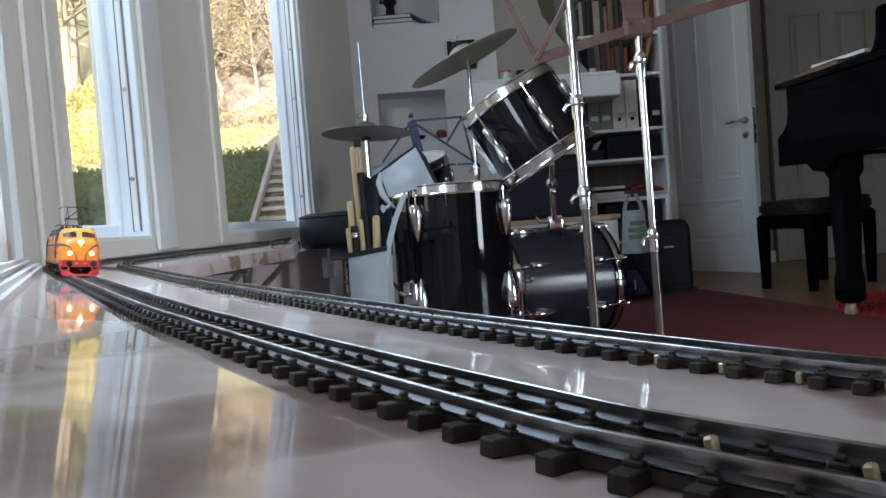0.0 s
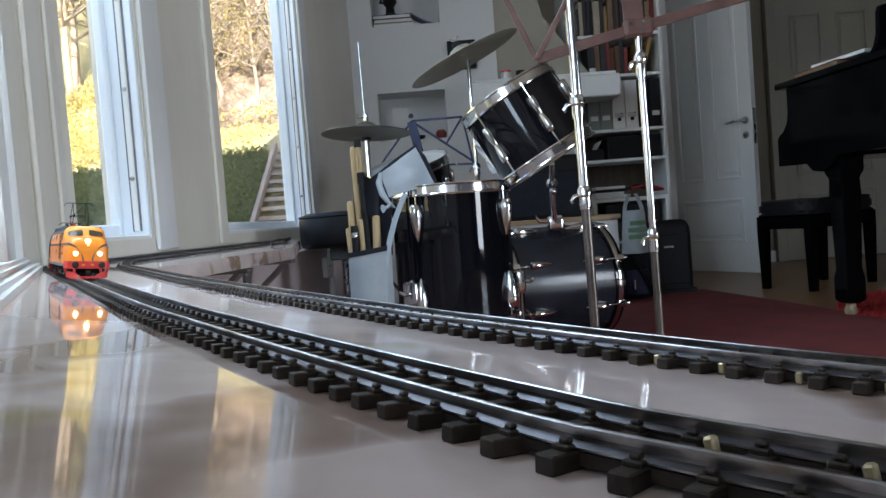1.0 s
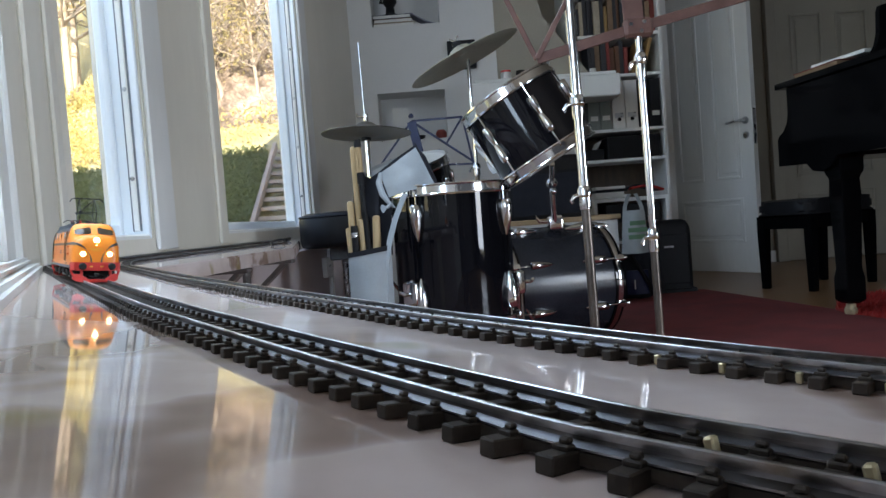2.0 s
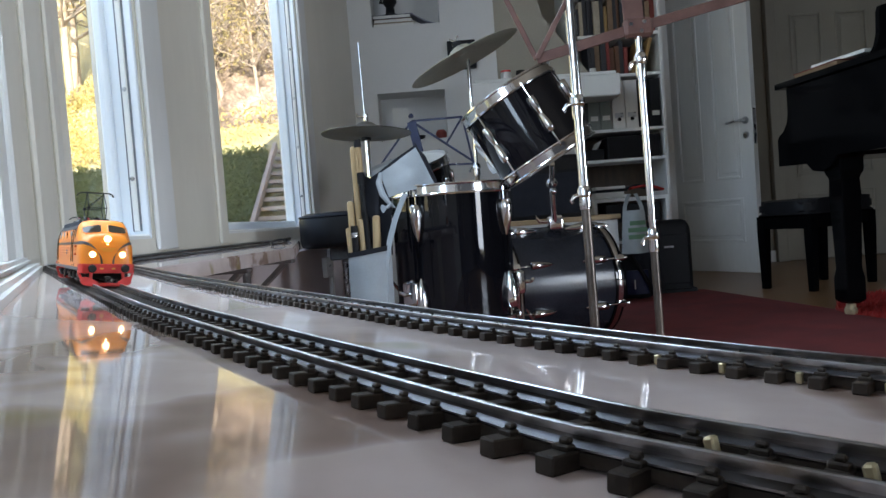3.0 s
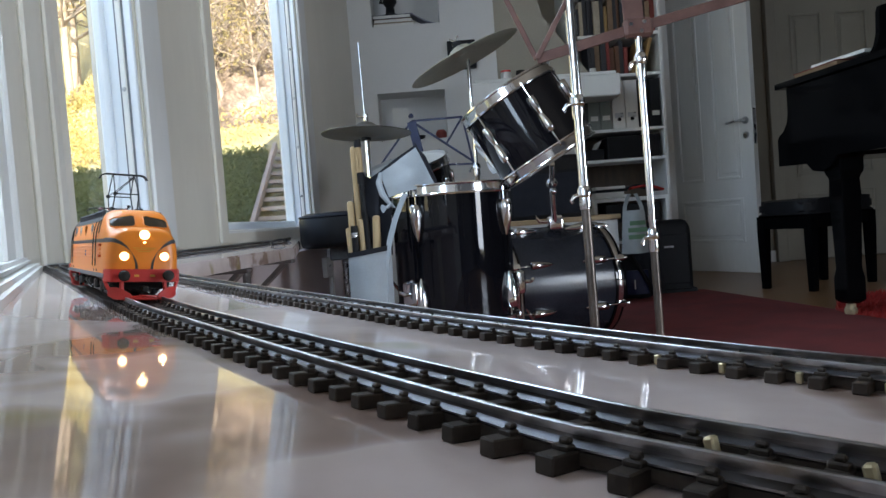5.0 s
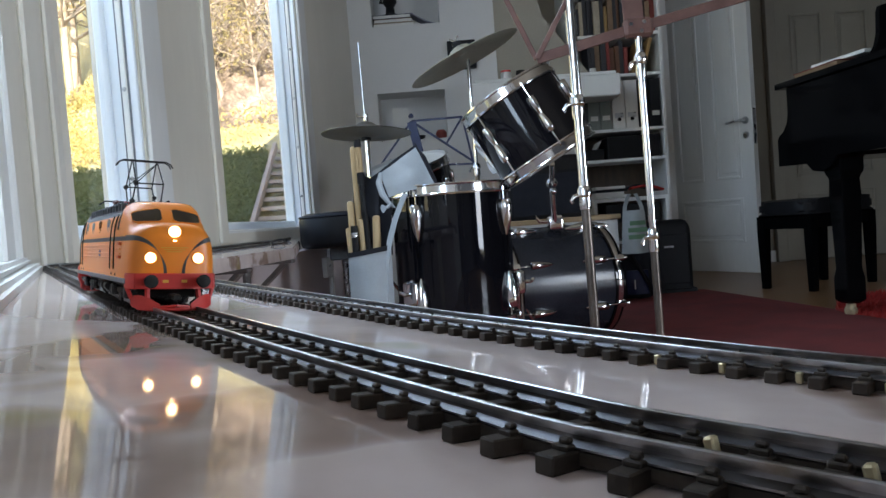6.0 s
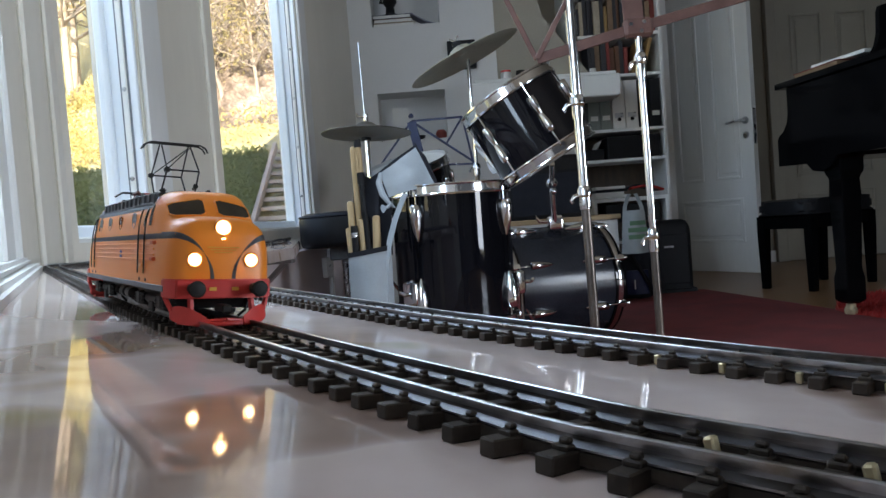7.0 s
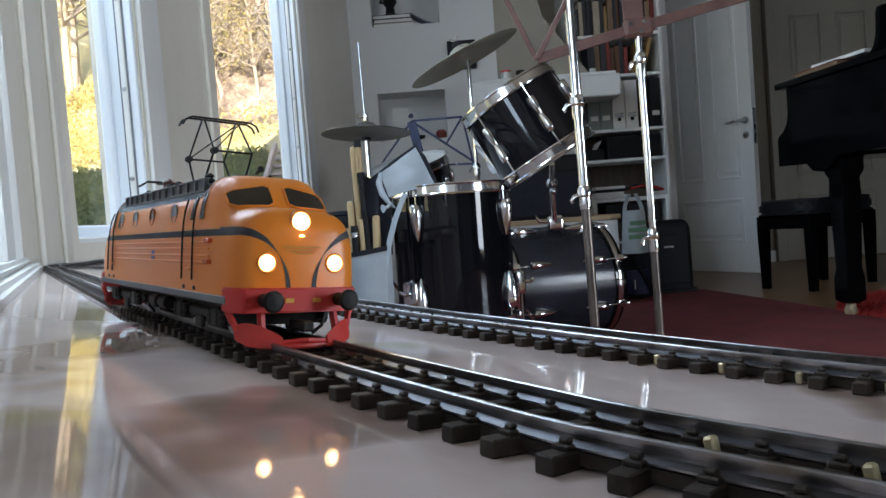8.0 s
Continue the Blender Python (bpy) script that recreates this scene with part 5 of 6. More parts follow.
def book(x, y, z, w, d, h, material, lean=0.0, flat=False, label="closed cloth-bound book in the bookcase"):
    b = thing("book", label, "book", pose(x, y, z, 0, 90 + lean if flat else lean, 0), "books")
    part("cover", box((0, 0, 0), (0.003, d, h), 0.0006), material, b)
    part("cover", box((w - 0.003, 0, 0), (w, d, h), 0.0006), material, b)
    part("spine", box((0.0031, 0, 0), (w - 0.0031, 0.003, h), 0.0006), material, b)
    part("page_block", box((0.0032, 0.0035, 0.004), (w - 0.0032, d - 0.004, h - 0.004)), M["paper"], b)
    return b


shelf = thing("bookcase", "tall white bookcase filled with books and files", "bookcase", pose(0, 0, 0))
SX0, SX1 = 0.90, 1.46
for x in (SX0 - 0.02, SX1):
    part("side_panel", box((x, 4.70, 0), (x + 0.02, 5.05, 2.4), 0.002), M["white"], shelf)
# back panel much darker than the white sides and shelves
part("back_panel", box((SX0, 5.035, 0.05), (SX1, 5.05, 2.4)), M["dark_brown"], shelf, "dark brown back panel")
SHELVES = (0.10, 0.56, 0.81, 1.00, 1.345, 1.60, 1.93, 2.25)
for z in SHELVES:
    part("shelf", box((SX0, 4.70, z), (SX1, 5.035, z + 0.02), 0.002), M["white"], shelf)
for z, x, stop in ((1.62, SX0 + 0.01, SX1 - 0.03), (1.365, SX0 + 0.11, SX1 - 0.20), (1.95, SX0 + 0.01, SX1 - 0.05)):
    while x < stop:
        w, h = rnd.uniform(0.016, 0.042), rnd.uniform(0.17, 0.22 if z < 1.6 else 0.26)
        t = rnd.choice(BOOK_TONES[:5] + BOOK_TONES[7:] + [BOOK_TONES[2], BOOK_TONES[0]])
        book(x, 4.72 + rnd.uniform(0, 0.03), z, w, 0.19, h, t, 0, False, {"brown": "brown cloth-bound book", "ochre": "ochre book", "dark": "black book", "cream": "cream book", "red": "dark red book", "green": "dark green book", "blue": "dark blue book", "tan": "tan book"}[t.name.split("_")[-1]] + " standing in the bookcase")
        x += w + rnd.uniform(0.001, 0.004)
book(SX1 - 0.175, 4.72, 1.366, 0.03, 0.19, 0.22, BOOK_TONES[1], 14, False, "ochre book leaning in the bookcase")
book(SX1 - 0.12, 4.72, 1.366, 0.022, 0.19, 0.23, BOOK_TONES[1], 17, False, "ochre book leaning in the bookcase")
for x, w, m_, lb in ((0.99, 0.072, "grey_box", "grey green file box with a label"), (1.066, 0.072, "grey_box", "grey green file box with a label"), (1.145, 0.080, "paper", "white ring binder with a finger hole"), (1.228, 0.080, "paper", "white ring binder with a finger hole"), (1.312, 0.07, "black", "black ring binder in the bookcase"), (1.385, 0.07, "black", "black ring binder in the bookcase")):
    f = thing("file_box", lb, "file", pose(x, 4.715, 1.02), "files")
    part("body", box((0, 0, 0), (w, 0.25, 0.305 if m_ != "grey_box" else 0.20), 0.003), M[m_], f)
    part("label_plate", box((0.012, -0.002, 0.060 if m_ == "grey_box" else 0.07), (w - 0.012, -0.0002, 0.090 if m_ == "grey_box" else 0.10)), M["paper"] if m_ != "paper" else M["steel"], f)
    if m_ == "paper":
        part("finger_ring", turned([(0.008, 0), (0.012, 0), (0.012, 0.003), (0.008, 0.003)], 16, pose(w / 2, -0.0005, 0.06, 90, 0, 0)), M["black"], f)
plain_box("stereo", "flat black stereo unit in the bookcase", "stereo", (1.10, 4.72, 0.83), (1.44, 5.0, 0.975), M["black"])
plain_box("stereo", "flat black stereo unit in the bookcase", "stereo", (0.95, 4.73, 0.83), (1.08, 5.0, 0.90), M["black"])
ob = thing("open_book", "white open magazine leaning on the shelf", "magazine", pose(1.00, 4.74, 0.84, 0, 28, 0))
part("cover", box((0, 0, 0), (0.006, 0.19, 0.13), 0.001), M["paper"], ob)
# stack and cloth at the bookcase's foot
for k, (w, tone) in enumerate(((0.20, "paper"), (0.17, "paper"), (0.19, "black"), (0.18, "paper"))):
    pb = plain_box("magazine_stack", "stack of pale magazines by the bookcase", "magazine", (0.95, 4.46, 0.58 + 0.018 * k), (0.95 + w, 4.66, 0.597 + 0.018 * k), M[tone], 0.002, "stacked magazines")
cl = thing("folded_cloth", "crumpled blue grey and red folded clothes", "clothes", pose(1.11, 4.47, 0.60))
part("grey_garment", sheet(wavy(lambda u, v: (0.0 + 0.24 * u, 0.05 + 0.15 * v, 0.020 + 0.035 * math.sin(math.pi * u)), 18, 8, 0.02, 2), 0.015), M["dark_cloth"], cl)
part("red_garment", sheet(wavy(lambda u, v: (0.06 + 0.20 * u, 0.0 + 0.16 * v, 0.036 - 0.02 * u + 0.02 * math.sin(math.pi * u)), 16, 8, 0.02, 4), 0.012), M["shag"], cl, "red cloth edge")
side = thing("side_table", "low white shelf unit with a thin top", "shelf unit", pose(0.93, 4.44, 0))
part("top", box((0, 0, 0.555), (0.45, 0.26, 0.577), 0.002), M["white"], side)
part("side_panel", box((0.0, 0, 0), (0.018, 0.26, 0.555), 0.001), M["white"], side)
part("side_panel", box((0.432, 0, 0), (0.45, 0.26, 0.555), 0.001), M["white"], side)
part("shelf", box((0.018, 0, 0.30), (0.432, 0.26, 0.318), 0.001), M["white"], side)
plain_box("stereo", "flat black stereo unit under the shelf top", "stereo", (1.00, 4.45, 0.43), (1.33, 4.66, 0.54), M["black"])
cab = thing("low_cabinet", "low white cabinet with a pale wooden top", "cabinet", pose(0.34, 3.85, 0))
part("body", box((0, 0, 0.0), (0.585, 0.42, 0.462), 0.003), M["white"], cab)
part("top", box((-0.01, -0.01, 0.462), (0.60, 0.43, 0.488), 0.003), M["wood"], cab, "pale wooden top")
part("door_gap", box((0.290, -0.0015, 0.02), (0.294, 0.0, 0.45)), M["black"], cab)
amp = thing("amplifier", "large black guitar amplifier standing on the cabinet", "amplifier", pose(0.37, 3.92, 0.488))
part("body", box((0, 0, 0), (0.42, 0.26, 0.335), 0.012, None, 2), M["black"], amp)
part("grille", box((0.02, -0.004, 0.02), (0.40, 0.0, 0.24), 0.002), M["dark_cloth"], amp)
part("control_panel", box((0.02, -0.003, 0.255), (0.40, 0.0, 0.315), 0.002), M["loco_dark"], amp)
spk = thing("loudspeaker", "black upright portable loudspeaker on the floor", "loudspeaker", pose(1.315, 4.30, 0))
bm = bmesh.new()
rounded = [(0.117 * math.copysign(abs(math.cos(a)) ** 0.4, math.cos(a)), 0.010 + 0.112 * math.copysign(abs(math.sin(a)) ** 0.4, math.sin(a))) for a in (2 * math.pi * (k + 0.5) / 36 for k in range(36))]
rings = [[bm.verts.new((x * f, 0.010 + (y - 0.010) * f, z)) for x, y in rounded] for z, f in ((0.03, 1.0), (0.34, 1.0), (0.375, 0.98), (0.400, 0.92), (0.418, 0.82), (0.426, 0.66))]
for a, b in zip(rings, rings[1:]):
    for k in range(36):
        bm.faces.new((a[k], a[(k + 1) % 36], b[(k + 1) % 36], b[k]))
bm.faces.new(rings[0])
bm.faces.new(rings[-1])
part("body", bm, M["black"], spk)
part("foot", box((-0.125, -0.11, 0), (0.125, 0.12, 0.032), 0.006), M["black"], spk)
part("grille", box((-0.085, -0.109, 0.06), (0.085, -0.098, 0.345), 0.004), M["black"], spk)
part("badge", box((-0.055, -0.112, 0.268), (0.0, -0.1095, 0.280), 0.001), M["steel"], spk, "small silver badge bar")
pb = thing("plastic_bag", "white plastic carrier bag with faded green bars of print", "bag", pose(0.99, 3.80, 0))
part("bag", sheet(wavy(lambda u, v: (-0.055 - 0.015 * v + (0.11 + 0.03 * v) * u, -0.02 - 0.05 * math.sin(math.pi * u) * (0.3 + v), 0.50 - 0.22 * v), 14, 12, 0.012, 6), 0.002), M["poly"], pb)
for s in (-1, 1):
    part("carry_loop", sheet(wavy(lambda u, v: (s * (0.045 - 0.03 * u ** 1.5) + 0.02 * (v - 0.5), -0.02, 0.50 + 0.085 * u), 8, 3, 0.006, s), 0.002), M["poly"], pb)
green_ink = mat("green_ink", (0.10, 0.20, 0.11), rough=0.6)
for z, x0, x1 in ((0.435, -0.035, 0.045), (0.400, -0.045, 0.05), (0.365, -0.045, 0.04)):
    part("print_bar", sheet(wavy(lambda u, v: (x0 + (x1 - x0) * u, -0.083 + 0.02 * abs(u - 0.5), z + 0.011 - 0.022 * v), 8, 3, 0.006, 6), 0.0015), green_ink, pb)
bp = thing("backpack", "dark blue backpack slumped on the floor", "backpack", pose(1.08, 4.12, 0))
bm = bmesh.new()
bmesh.ops.create_icosphere(bm, subdivisions=4, radius=1.0)
for v in bm.verts:
    v.co = Vector((v.co.x * 0.125, v.co.y * 0.10, 0.15 + v.co.z * 0.165)) + v.co * 0.035 * noise.noise(v.co * 2.3)
    v.co.z = max(v.co.z, 0.0)
part("body", bm, M["dark_cloth"], bp, smooth=60)
part("strap", tube([(-0.06, -0.10, 0.26), (-0.02, -0.13, 0.18), (0.03, -0.125, 0.09), (0.05, -0.10, 0.03)], 0.012, 8), M["black"], bp)
part("pocket", sheet(wavy(lambda u, v: (-0.09 + 0.12 * u, -0.112 - 0.02 * math.sin(math.pi * u), 0.17 - 0.13 * v), 10, 8, 0.008, 3), 0.02), M["blue_metal"], bp)
part("reflector", box((-0.055, -0.142, 0.07), (-0.050, -0.139, 0.12)), M["paper"], bp)

# a black box on the chimney wall, half hidden by the cymbal
wb = thing("wall_box", "small black box hung on the white chimney wall", "box", pose(0.205, 4.6, 1.530))
part("case", box((-0.087, -0.05, -0.086), (0.087, -0.001, 0.086), 0.006, None, 2), M["black"], wb)
part("grille", box((-0.070, -0.053, -0.070), (0.070, -0.0501, 0.070), 0.001), M["dark_cloth"], wb)

# niche contents
for k, (w, x, tone) in enumerate(((0.26, -0.33, 3), (0.24, -0.325, 7), (0.235, -0.33, 6))):
    b = thing("book", ("cream", "tan", "blue grey")[k] + " book lying flat in the niche", "book", pose(x, 4.63, 1.747 + 0.026 * k), "books")
    part("cover", box((0, 0, 0), (w, 0.17, 0.003)), BOOK_TONES[tone], b)
    part("cover", box((0, 0, 0.022), (w, 0.17, 0.025)), BOOK_TONES[tone], b)
    part("page_block", box((0.003, 0.004, 0.0032), (w - 0.003, 0.166, 0.0218)), M["paper"], b)
fig = thing("black_ornament", "black cast ornament on the books in the niche", "ornament", pose(-0.22, 4.70, 1.826))
part("base", turned([(0.05, 0), (0.05, 0.01), (0.03, 0.02), (0.025, 0.06), (0.045, 0.09), (0.04, 0.14), (0.01, 0.17)], 18), M["black"], fig)
part("arm", tube([(0.0, 0, 0.10), (-0.05, 0, 0.13), (-0.055, 0, 0.09)], 0.012, 8), M["black"], fig)
cl2 = thing("grey_cloth", "pale lilac cloth draped at the niche's edge", "cloth", pose(-0.09, 4.64, 1.747))
part("cloth", sheet(wavy(lambda u, v: (0.16 * u, 0.12 * v, 0.075 * (1 - u) ** 1.6 + 0.010), 14, 8, 0.01, 8), 0.006), mat("lilac_cloth", (0.34, 0.34, 0.42), rough=0.9), cl2)
card = thing("white_card", "folded white card standing in the niche", "card", pose(-0.255, 4.66, 1.037))
part("leaf", box((0, 0, 0), (0.10, 0.002, 0.215), 0, pose(0, 0, 0, -5, 0, 0)), M["paper"], card)
part("print_bar", box((0.025, -0.0015, 0.03), (0.09, -0.0004, 0.037), 0, pose(0, 0, 0, -5, 0, 0)), M["grey_box"], card)
ball = thing("red_tin", "small dark red pot in the niche", "pot", pose(0.045, 4.70, 1.037))
part("pot", turned([(0.025, 0), (0.034, 0.02), (0.034, 0.045), (0.022, 0.06), (0.001, 0.062)], 20), BOOK_TONES[4], ball)
dk = thing("dark_bowl", "small dark bowl in the niche", "bowl", pose(-0.10, 4.68, 1.037))
part("bowl", turned([(0.02, 0), (0.04, 0.015), (0.045, 0.03), (0.042, 0.03), (0.018, 0.005)], 20), M["black"], dk)
for x, r, h, tone, lb in ((0.456, 0.032, 0.055, "red", "small glass jar with a red lid"), (0.545, 0.028, 0.050, "loco_dark", "small dark glass jar"), (0.98, 0.020, 0.03, "paper", "small white figure"), (0.62, 0.012, 0.012, "black", "small black knob")):
    j = thing("jar", lb + " on the mantel shelf", "jar", pose(x, 4.46, 1.335), "jars on the mantel")
    part("body", turned([(r * 0.9, 0), (r, 0.004), (r, h * 0.75), (r * 0.8, h * 0.85)], 18), M["head"] if tone == "red" else M[tone], j)
    part("lid", turned([(r * 0.95, h * 0.83), (r * 0.95, h), (r * 0.5, h * 1.02)], 18), M[tone], j)


# ---- doors ----
def panel_door(name, label, m, width, height, handle=True, material="white", kind="structure"):
    d = thing(name, label, "door", m, "", kind)
    bm = bmesh.new()
    st, t = 0.11, 0.04
    lock = 0.82
    add_box(bm, (0, 0, 0.008), (st, t, height))
    add_box(bm, (width - st, 0, 0.008), (width, t, height))
    add_box(bm, (st, 0, 0.008), (width - st, t, 0.22))
    add_box(bm, (st, 0, lock - 0.30), (width - st, t, lock - 0.16))
    add_box(bm, (st, 0, height - 0.13), (width - st, t, height))
    add_box(bm, (width / 2 - 0.055, 0, lock - 0.16), (width / 2 + 0.055, t, height - 0.13))
    part("door_frame", bm, M[material], d)
    for x0, x1, z0, z1 in ((st, width - st, 0.22, lock - 0.30), (st, width / 2 - 0.055, lock - 0.16, height - 0.13), (width / 2 + 0.055, width - st, lock - 0.16, height - 0.13)):
        p = part("panel", box((x0, 0.012, z0), (x1, t - 0.012, z1)), M[material], d)
        part("raised_field", box((x0 + 0.04, 0.003, z0 + 0.04), (x1 - 0.04, 0.0125, z1 - 0.04), 0.006), M[material], p)
        for q0, q1 in (((x0 - 0.004, -0.007, z0 - 0.004), (x0 + 0.018, 0.012, z1 + 0.004)), ((x1 - 0.018, -0.007, z0 - 0.004), (x1 + 0.004, 0.012, z1 + 0.004)), ((x0 + 0.018, -0.007, z0 - 0.004), (x1 - 0.018, 0.012, z0 + 0.018)), ((x0 + 0.018, -0.007, z1 - 0.018), (x1 - 0.018, 0.012, z1 + 0.004))):
            part("moulding", box(q0, q1, 0.006, None, 2), M[material], p)
    if handle:
        h = part("door_handle", tube([(width - 0.055, 0.0, 1.045), (width - 0.055, -0.045, 1.045), (width - 0.075, -0.052, 1.045), (width - 0.175, -0.050, 1.040)], 0.009, 10), M["steel"], d, "brushed steel lever handle")
        part("rose", turned([(0.026, 0), (0.026, 0.006), (0.012, 0.009)], 20, pose(width - 0.055, -0.0005, 1.045, 90, 0, 0)), M["steel"], h)
        part("key_rose", turned([(0.024, 0), (0.024, 0.006), (0.012, 0.008)], 20, pose(width - 0.055, -0.0005, 0.945, 90, 0, 0)), M["steel"], h)
        part("latch_plate", box((width - 0.0005, 0.008, 0.88), (width + 0.002, 0.032, 1.12)), M["steel"], h)
    return d


DOOR_A, DOOR_B = Vector((1.775, 5.64, 0)), Vector((2.135, 4.955, 0))
dd = DOOR_B - DOOR_A
panel_door("door_1", "white panelled door standing half open into the room", Matrix.Translation(DOOR_A) @ Matrix.Rotation(math.atan2(dd.y, dd.x), 4, "Z"), dd.length, 2.04)
panel_door("door_2", "beige panelled door closed in the far wall", pose(2.70, 5.755, 0), 0.82, 2.04, False, "hood")
structure("trim_door_a", box((2.62, 5.74, 0), (2.70, 5.80, 2.13), 0.004), M["hood"], "beige door casing")
structure("trim_door_b", box((3.52, 5.74, 0), (3.60, 5.80, 2.13), 0.004), M["hood"], "beige door casing")
structure("trim_door_c", box((1.66, 5.60, 0), (1.745, 5.80, 2.13), 0.004), M["white"], "white door casing")
structure("baseboard", box((1.76, 5.78, 0), (2.62, 5.80, 0.09), 0.003), M["white"], "white baseboard")

# ---- rugs ----
RUG = [(0.1, 2.0), (0.95, 1.75), (1.75, 2.55), (1.66, 3.30), (1.50, 4.26), (1.06, 4.41), (0.25, 4.30), (-0.3, 3.9), (-0.3, 2.3)]
bm = prism(RUG, 0.0, 0.010)
bmesh.ops.bevel(bm, geom=[e for e in bm.edges if abs(e.verts[0].co.z - e.verts[1].co.z) < 1e-6 and e.verts[0].co.z > 0.005], offset=0.004, segments=2, affect="EDGES")
rug = tagged(part("rug", bm, M["rug"]), "flat dark red woven rug under the drums", "rug")
shag = thing("shag_rug", "bright red shaggy rug under the piano", "rug", pose(2.35, 3.0, 0))
outline = [(0.68 * (1 + 0.03 * math.sin(7 * a)) * math.cos(a), 0.62 * (1 + 0.03 * math.cos(5 * a)) * math.sin(a)) for a in (2 * math.pi * k / 48 for k in range(48))]
part("backing", prism(outline, 0.0, 0.012), M["shag"], shag)
bm = bmesh.new()
for k in range(9000):
    a, q = rnd.uniform(0, 2 * math.pi), math.sqrt(rnd.random())
    p = Vector((0.68 * q * math.cos(a), 0.62 * q * math.sin(a), 0.011))
    t = Vector((rnd.uniform(-0.016, 0.016), rnd.uniform(-0.016, 0.016), rnd.uniform(0.012, 0.030)))
    s = Vector((rnd.uniform(-1, 1), rnd.uniform(-1, 1), 0)).normalized() * 0.0028
    bm.faces.new([bm.verts.new(p - s), bm.verts.new(p + s), bm.verts.new(p + t)])
tagged(part("fleece", bm, M["shag"], shag), kind="stuff")


# ---- grand piano: u from the keyboard to the tail, v along the keys ----
PU, PV = Vector((0.1243, -0.9922, 0)), Vector((0.9922, 0.1243, 0))
PIANO = Matrix(((PU.x, PV.x, 0, 1.546), (PU.y, PV.y, 0, 3.334), (0, 0, 1, 0), (0, 0, 0, 1)))
piano = thing("grand_piano", "black lacquered grand piano with closed lid", "piano", PIANO)
cheek = [(0.0, 0.65), (0.0, 0.765), (0.012, 0.785), (0.045, 0.800), (0.075, 0.835), (0.085, 0.88), (0.085, 0.985), (1.75, 0.985), (1.75, 0.665), (0.40, 0.665), (0.36, 0.625), (0.30, 0.605), (0.24, 0.612), (0.20, 0.645)]
UPZ = Matrix(((1, 0, 0, 0), (0, 0, 1, 0), (0, 1, 0, 0), (0, 0, 0, 1)))
bm = prism(cheek, 0.0, 0.055, UPZ)
part("case_side", bm, M["piano"], piano, "curved case side with keyboard arm")
part("case_side", prism(cheek, 1.425, 1.48, UPZ), M["piano"], piano)
part("key_bed", box((0.02, 0.055, 0.655), (0.45, 1.425, 0.72), 0.004), M["piano"], piano)
part("case_body", box((0.40, 0.055, 0.67), (1.70, 1.425, 0.98), 0.004), M["piano"], piano)
part("fallboard", box((0.09, 0.055, 0.72), (0.12, 1.425, 0.90), 0.004), M["piano"], piano)
part("lid", prism([(0.03, -0.02), (1.82, -0.02), (1.82, 1.0), (1.5, 1.35), (0.9, 1.50), (0.03, 1.50)], 0.987, 1.012), M["piano"], piano, "flat black lid")
keys = part("white_keys", box((0.02, 0.06, 0.72), (0.09, 1.42, 0.735), 0.002), M["paper"], piano)
for x, y in ((0.33, 0.075), (0.33, 1.38), (1.60, 0.75)):
    bm = bmesh.new()
    prof = [(0.075, 0.655), (0.075, 0.60), (0.058, 0.57), (0.062, 0.50), (0.050, 0.20), (0.060, 0.16), (0.060, 0.07), (0.035, 0.055)]
    add_turned(bm, prof, 4, pose(x, y, 0, 0, 0, 45))
    bmesh.ops.bevel(bm, geom=bm.edges[:], offset=0.004, segments=1, affect="EDGES")
    leg = part("leg", bm, M["piano"], piano, "square tapering leg", smooth=20)
    part("caster", turned([(0.006, -0.012), (0.024, -0.010), (0.024, 0.010), (0.006, 0.012)], 18, pose(x, y, 0.024, 90, 0, 20)), M["brass"], leg, "brass caster wheel")
    part("caster_fork", box((x - 0.014, y - 0.016, 0.030), (x + 0.014, y + 0.016, 0.062), 0.004), M["brass"], leg)
desk = [(0.0, 0.0), (0.018, 0.03), (0.030, 0.075), (0.032, 0.15), (0.040, 0.172), (0.062, 0.176), (0.085, 0.160), (0.12, 0.162), (0.30, 0.185), (0.55, 0.192), (0.80, 0.185), (0.98, 0.162), (1.02, 0.160), (1.04, 0.172), (1.06, 0.150), (1.07, 0.075), (1.10, 0.0)]
part("music_desk", prism(desk, 0.0, 0.022, Matrix(((0, 0, 1, 0.62), (1, 0, 0, -0.01), (0, 1, 0, 1.012), (0, 0, 0, 1)))), M["piano"], piano, "upright black scrolled music desk")
rb = thing("music_book", "dark red music book on the piano lid", "book", PIANO @ pose(0.14, 0.0, 1.0125, 0, 0, -2))
part("cover", box((0, 0, 0), (0.30, 0.24, 0.003), 0.001), BOOK_TONES[4], rb)
part("cover", box((0, 0, 0.019), (0.30, 0.24, 0.022), 0.001), BOOK_TONES[4], rb)
part("page_block", box((0.004, 0.004, 0.0031), (0.296, 0.236, 0.0189)), BOOK_TONES[7], rb)
sm = thing("sheet_music", "white sheet music lying on the red music book", "sheet music", PIANO @ pose(0.25, 0.01, 1.0348, 0, 0, 3))
part("sheets", box((0, 0, 0), (0.30, 0.22, 0.014), 0.001), M["paper"], sm)

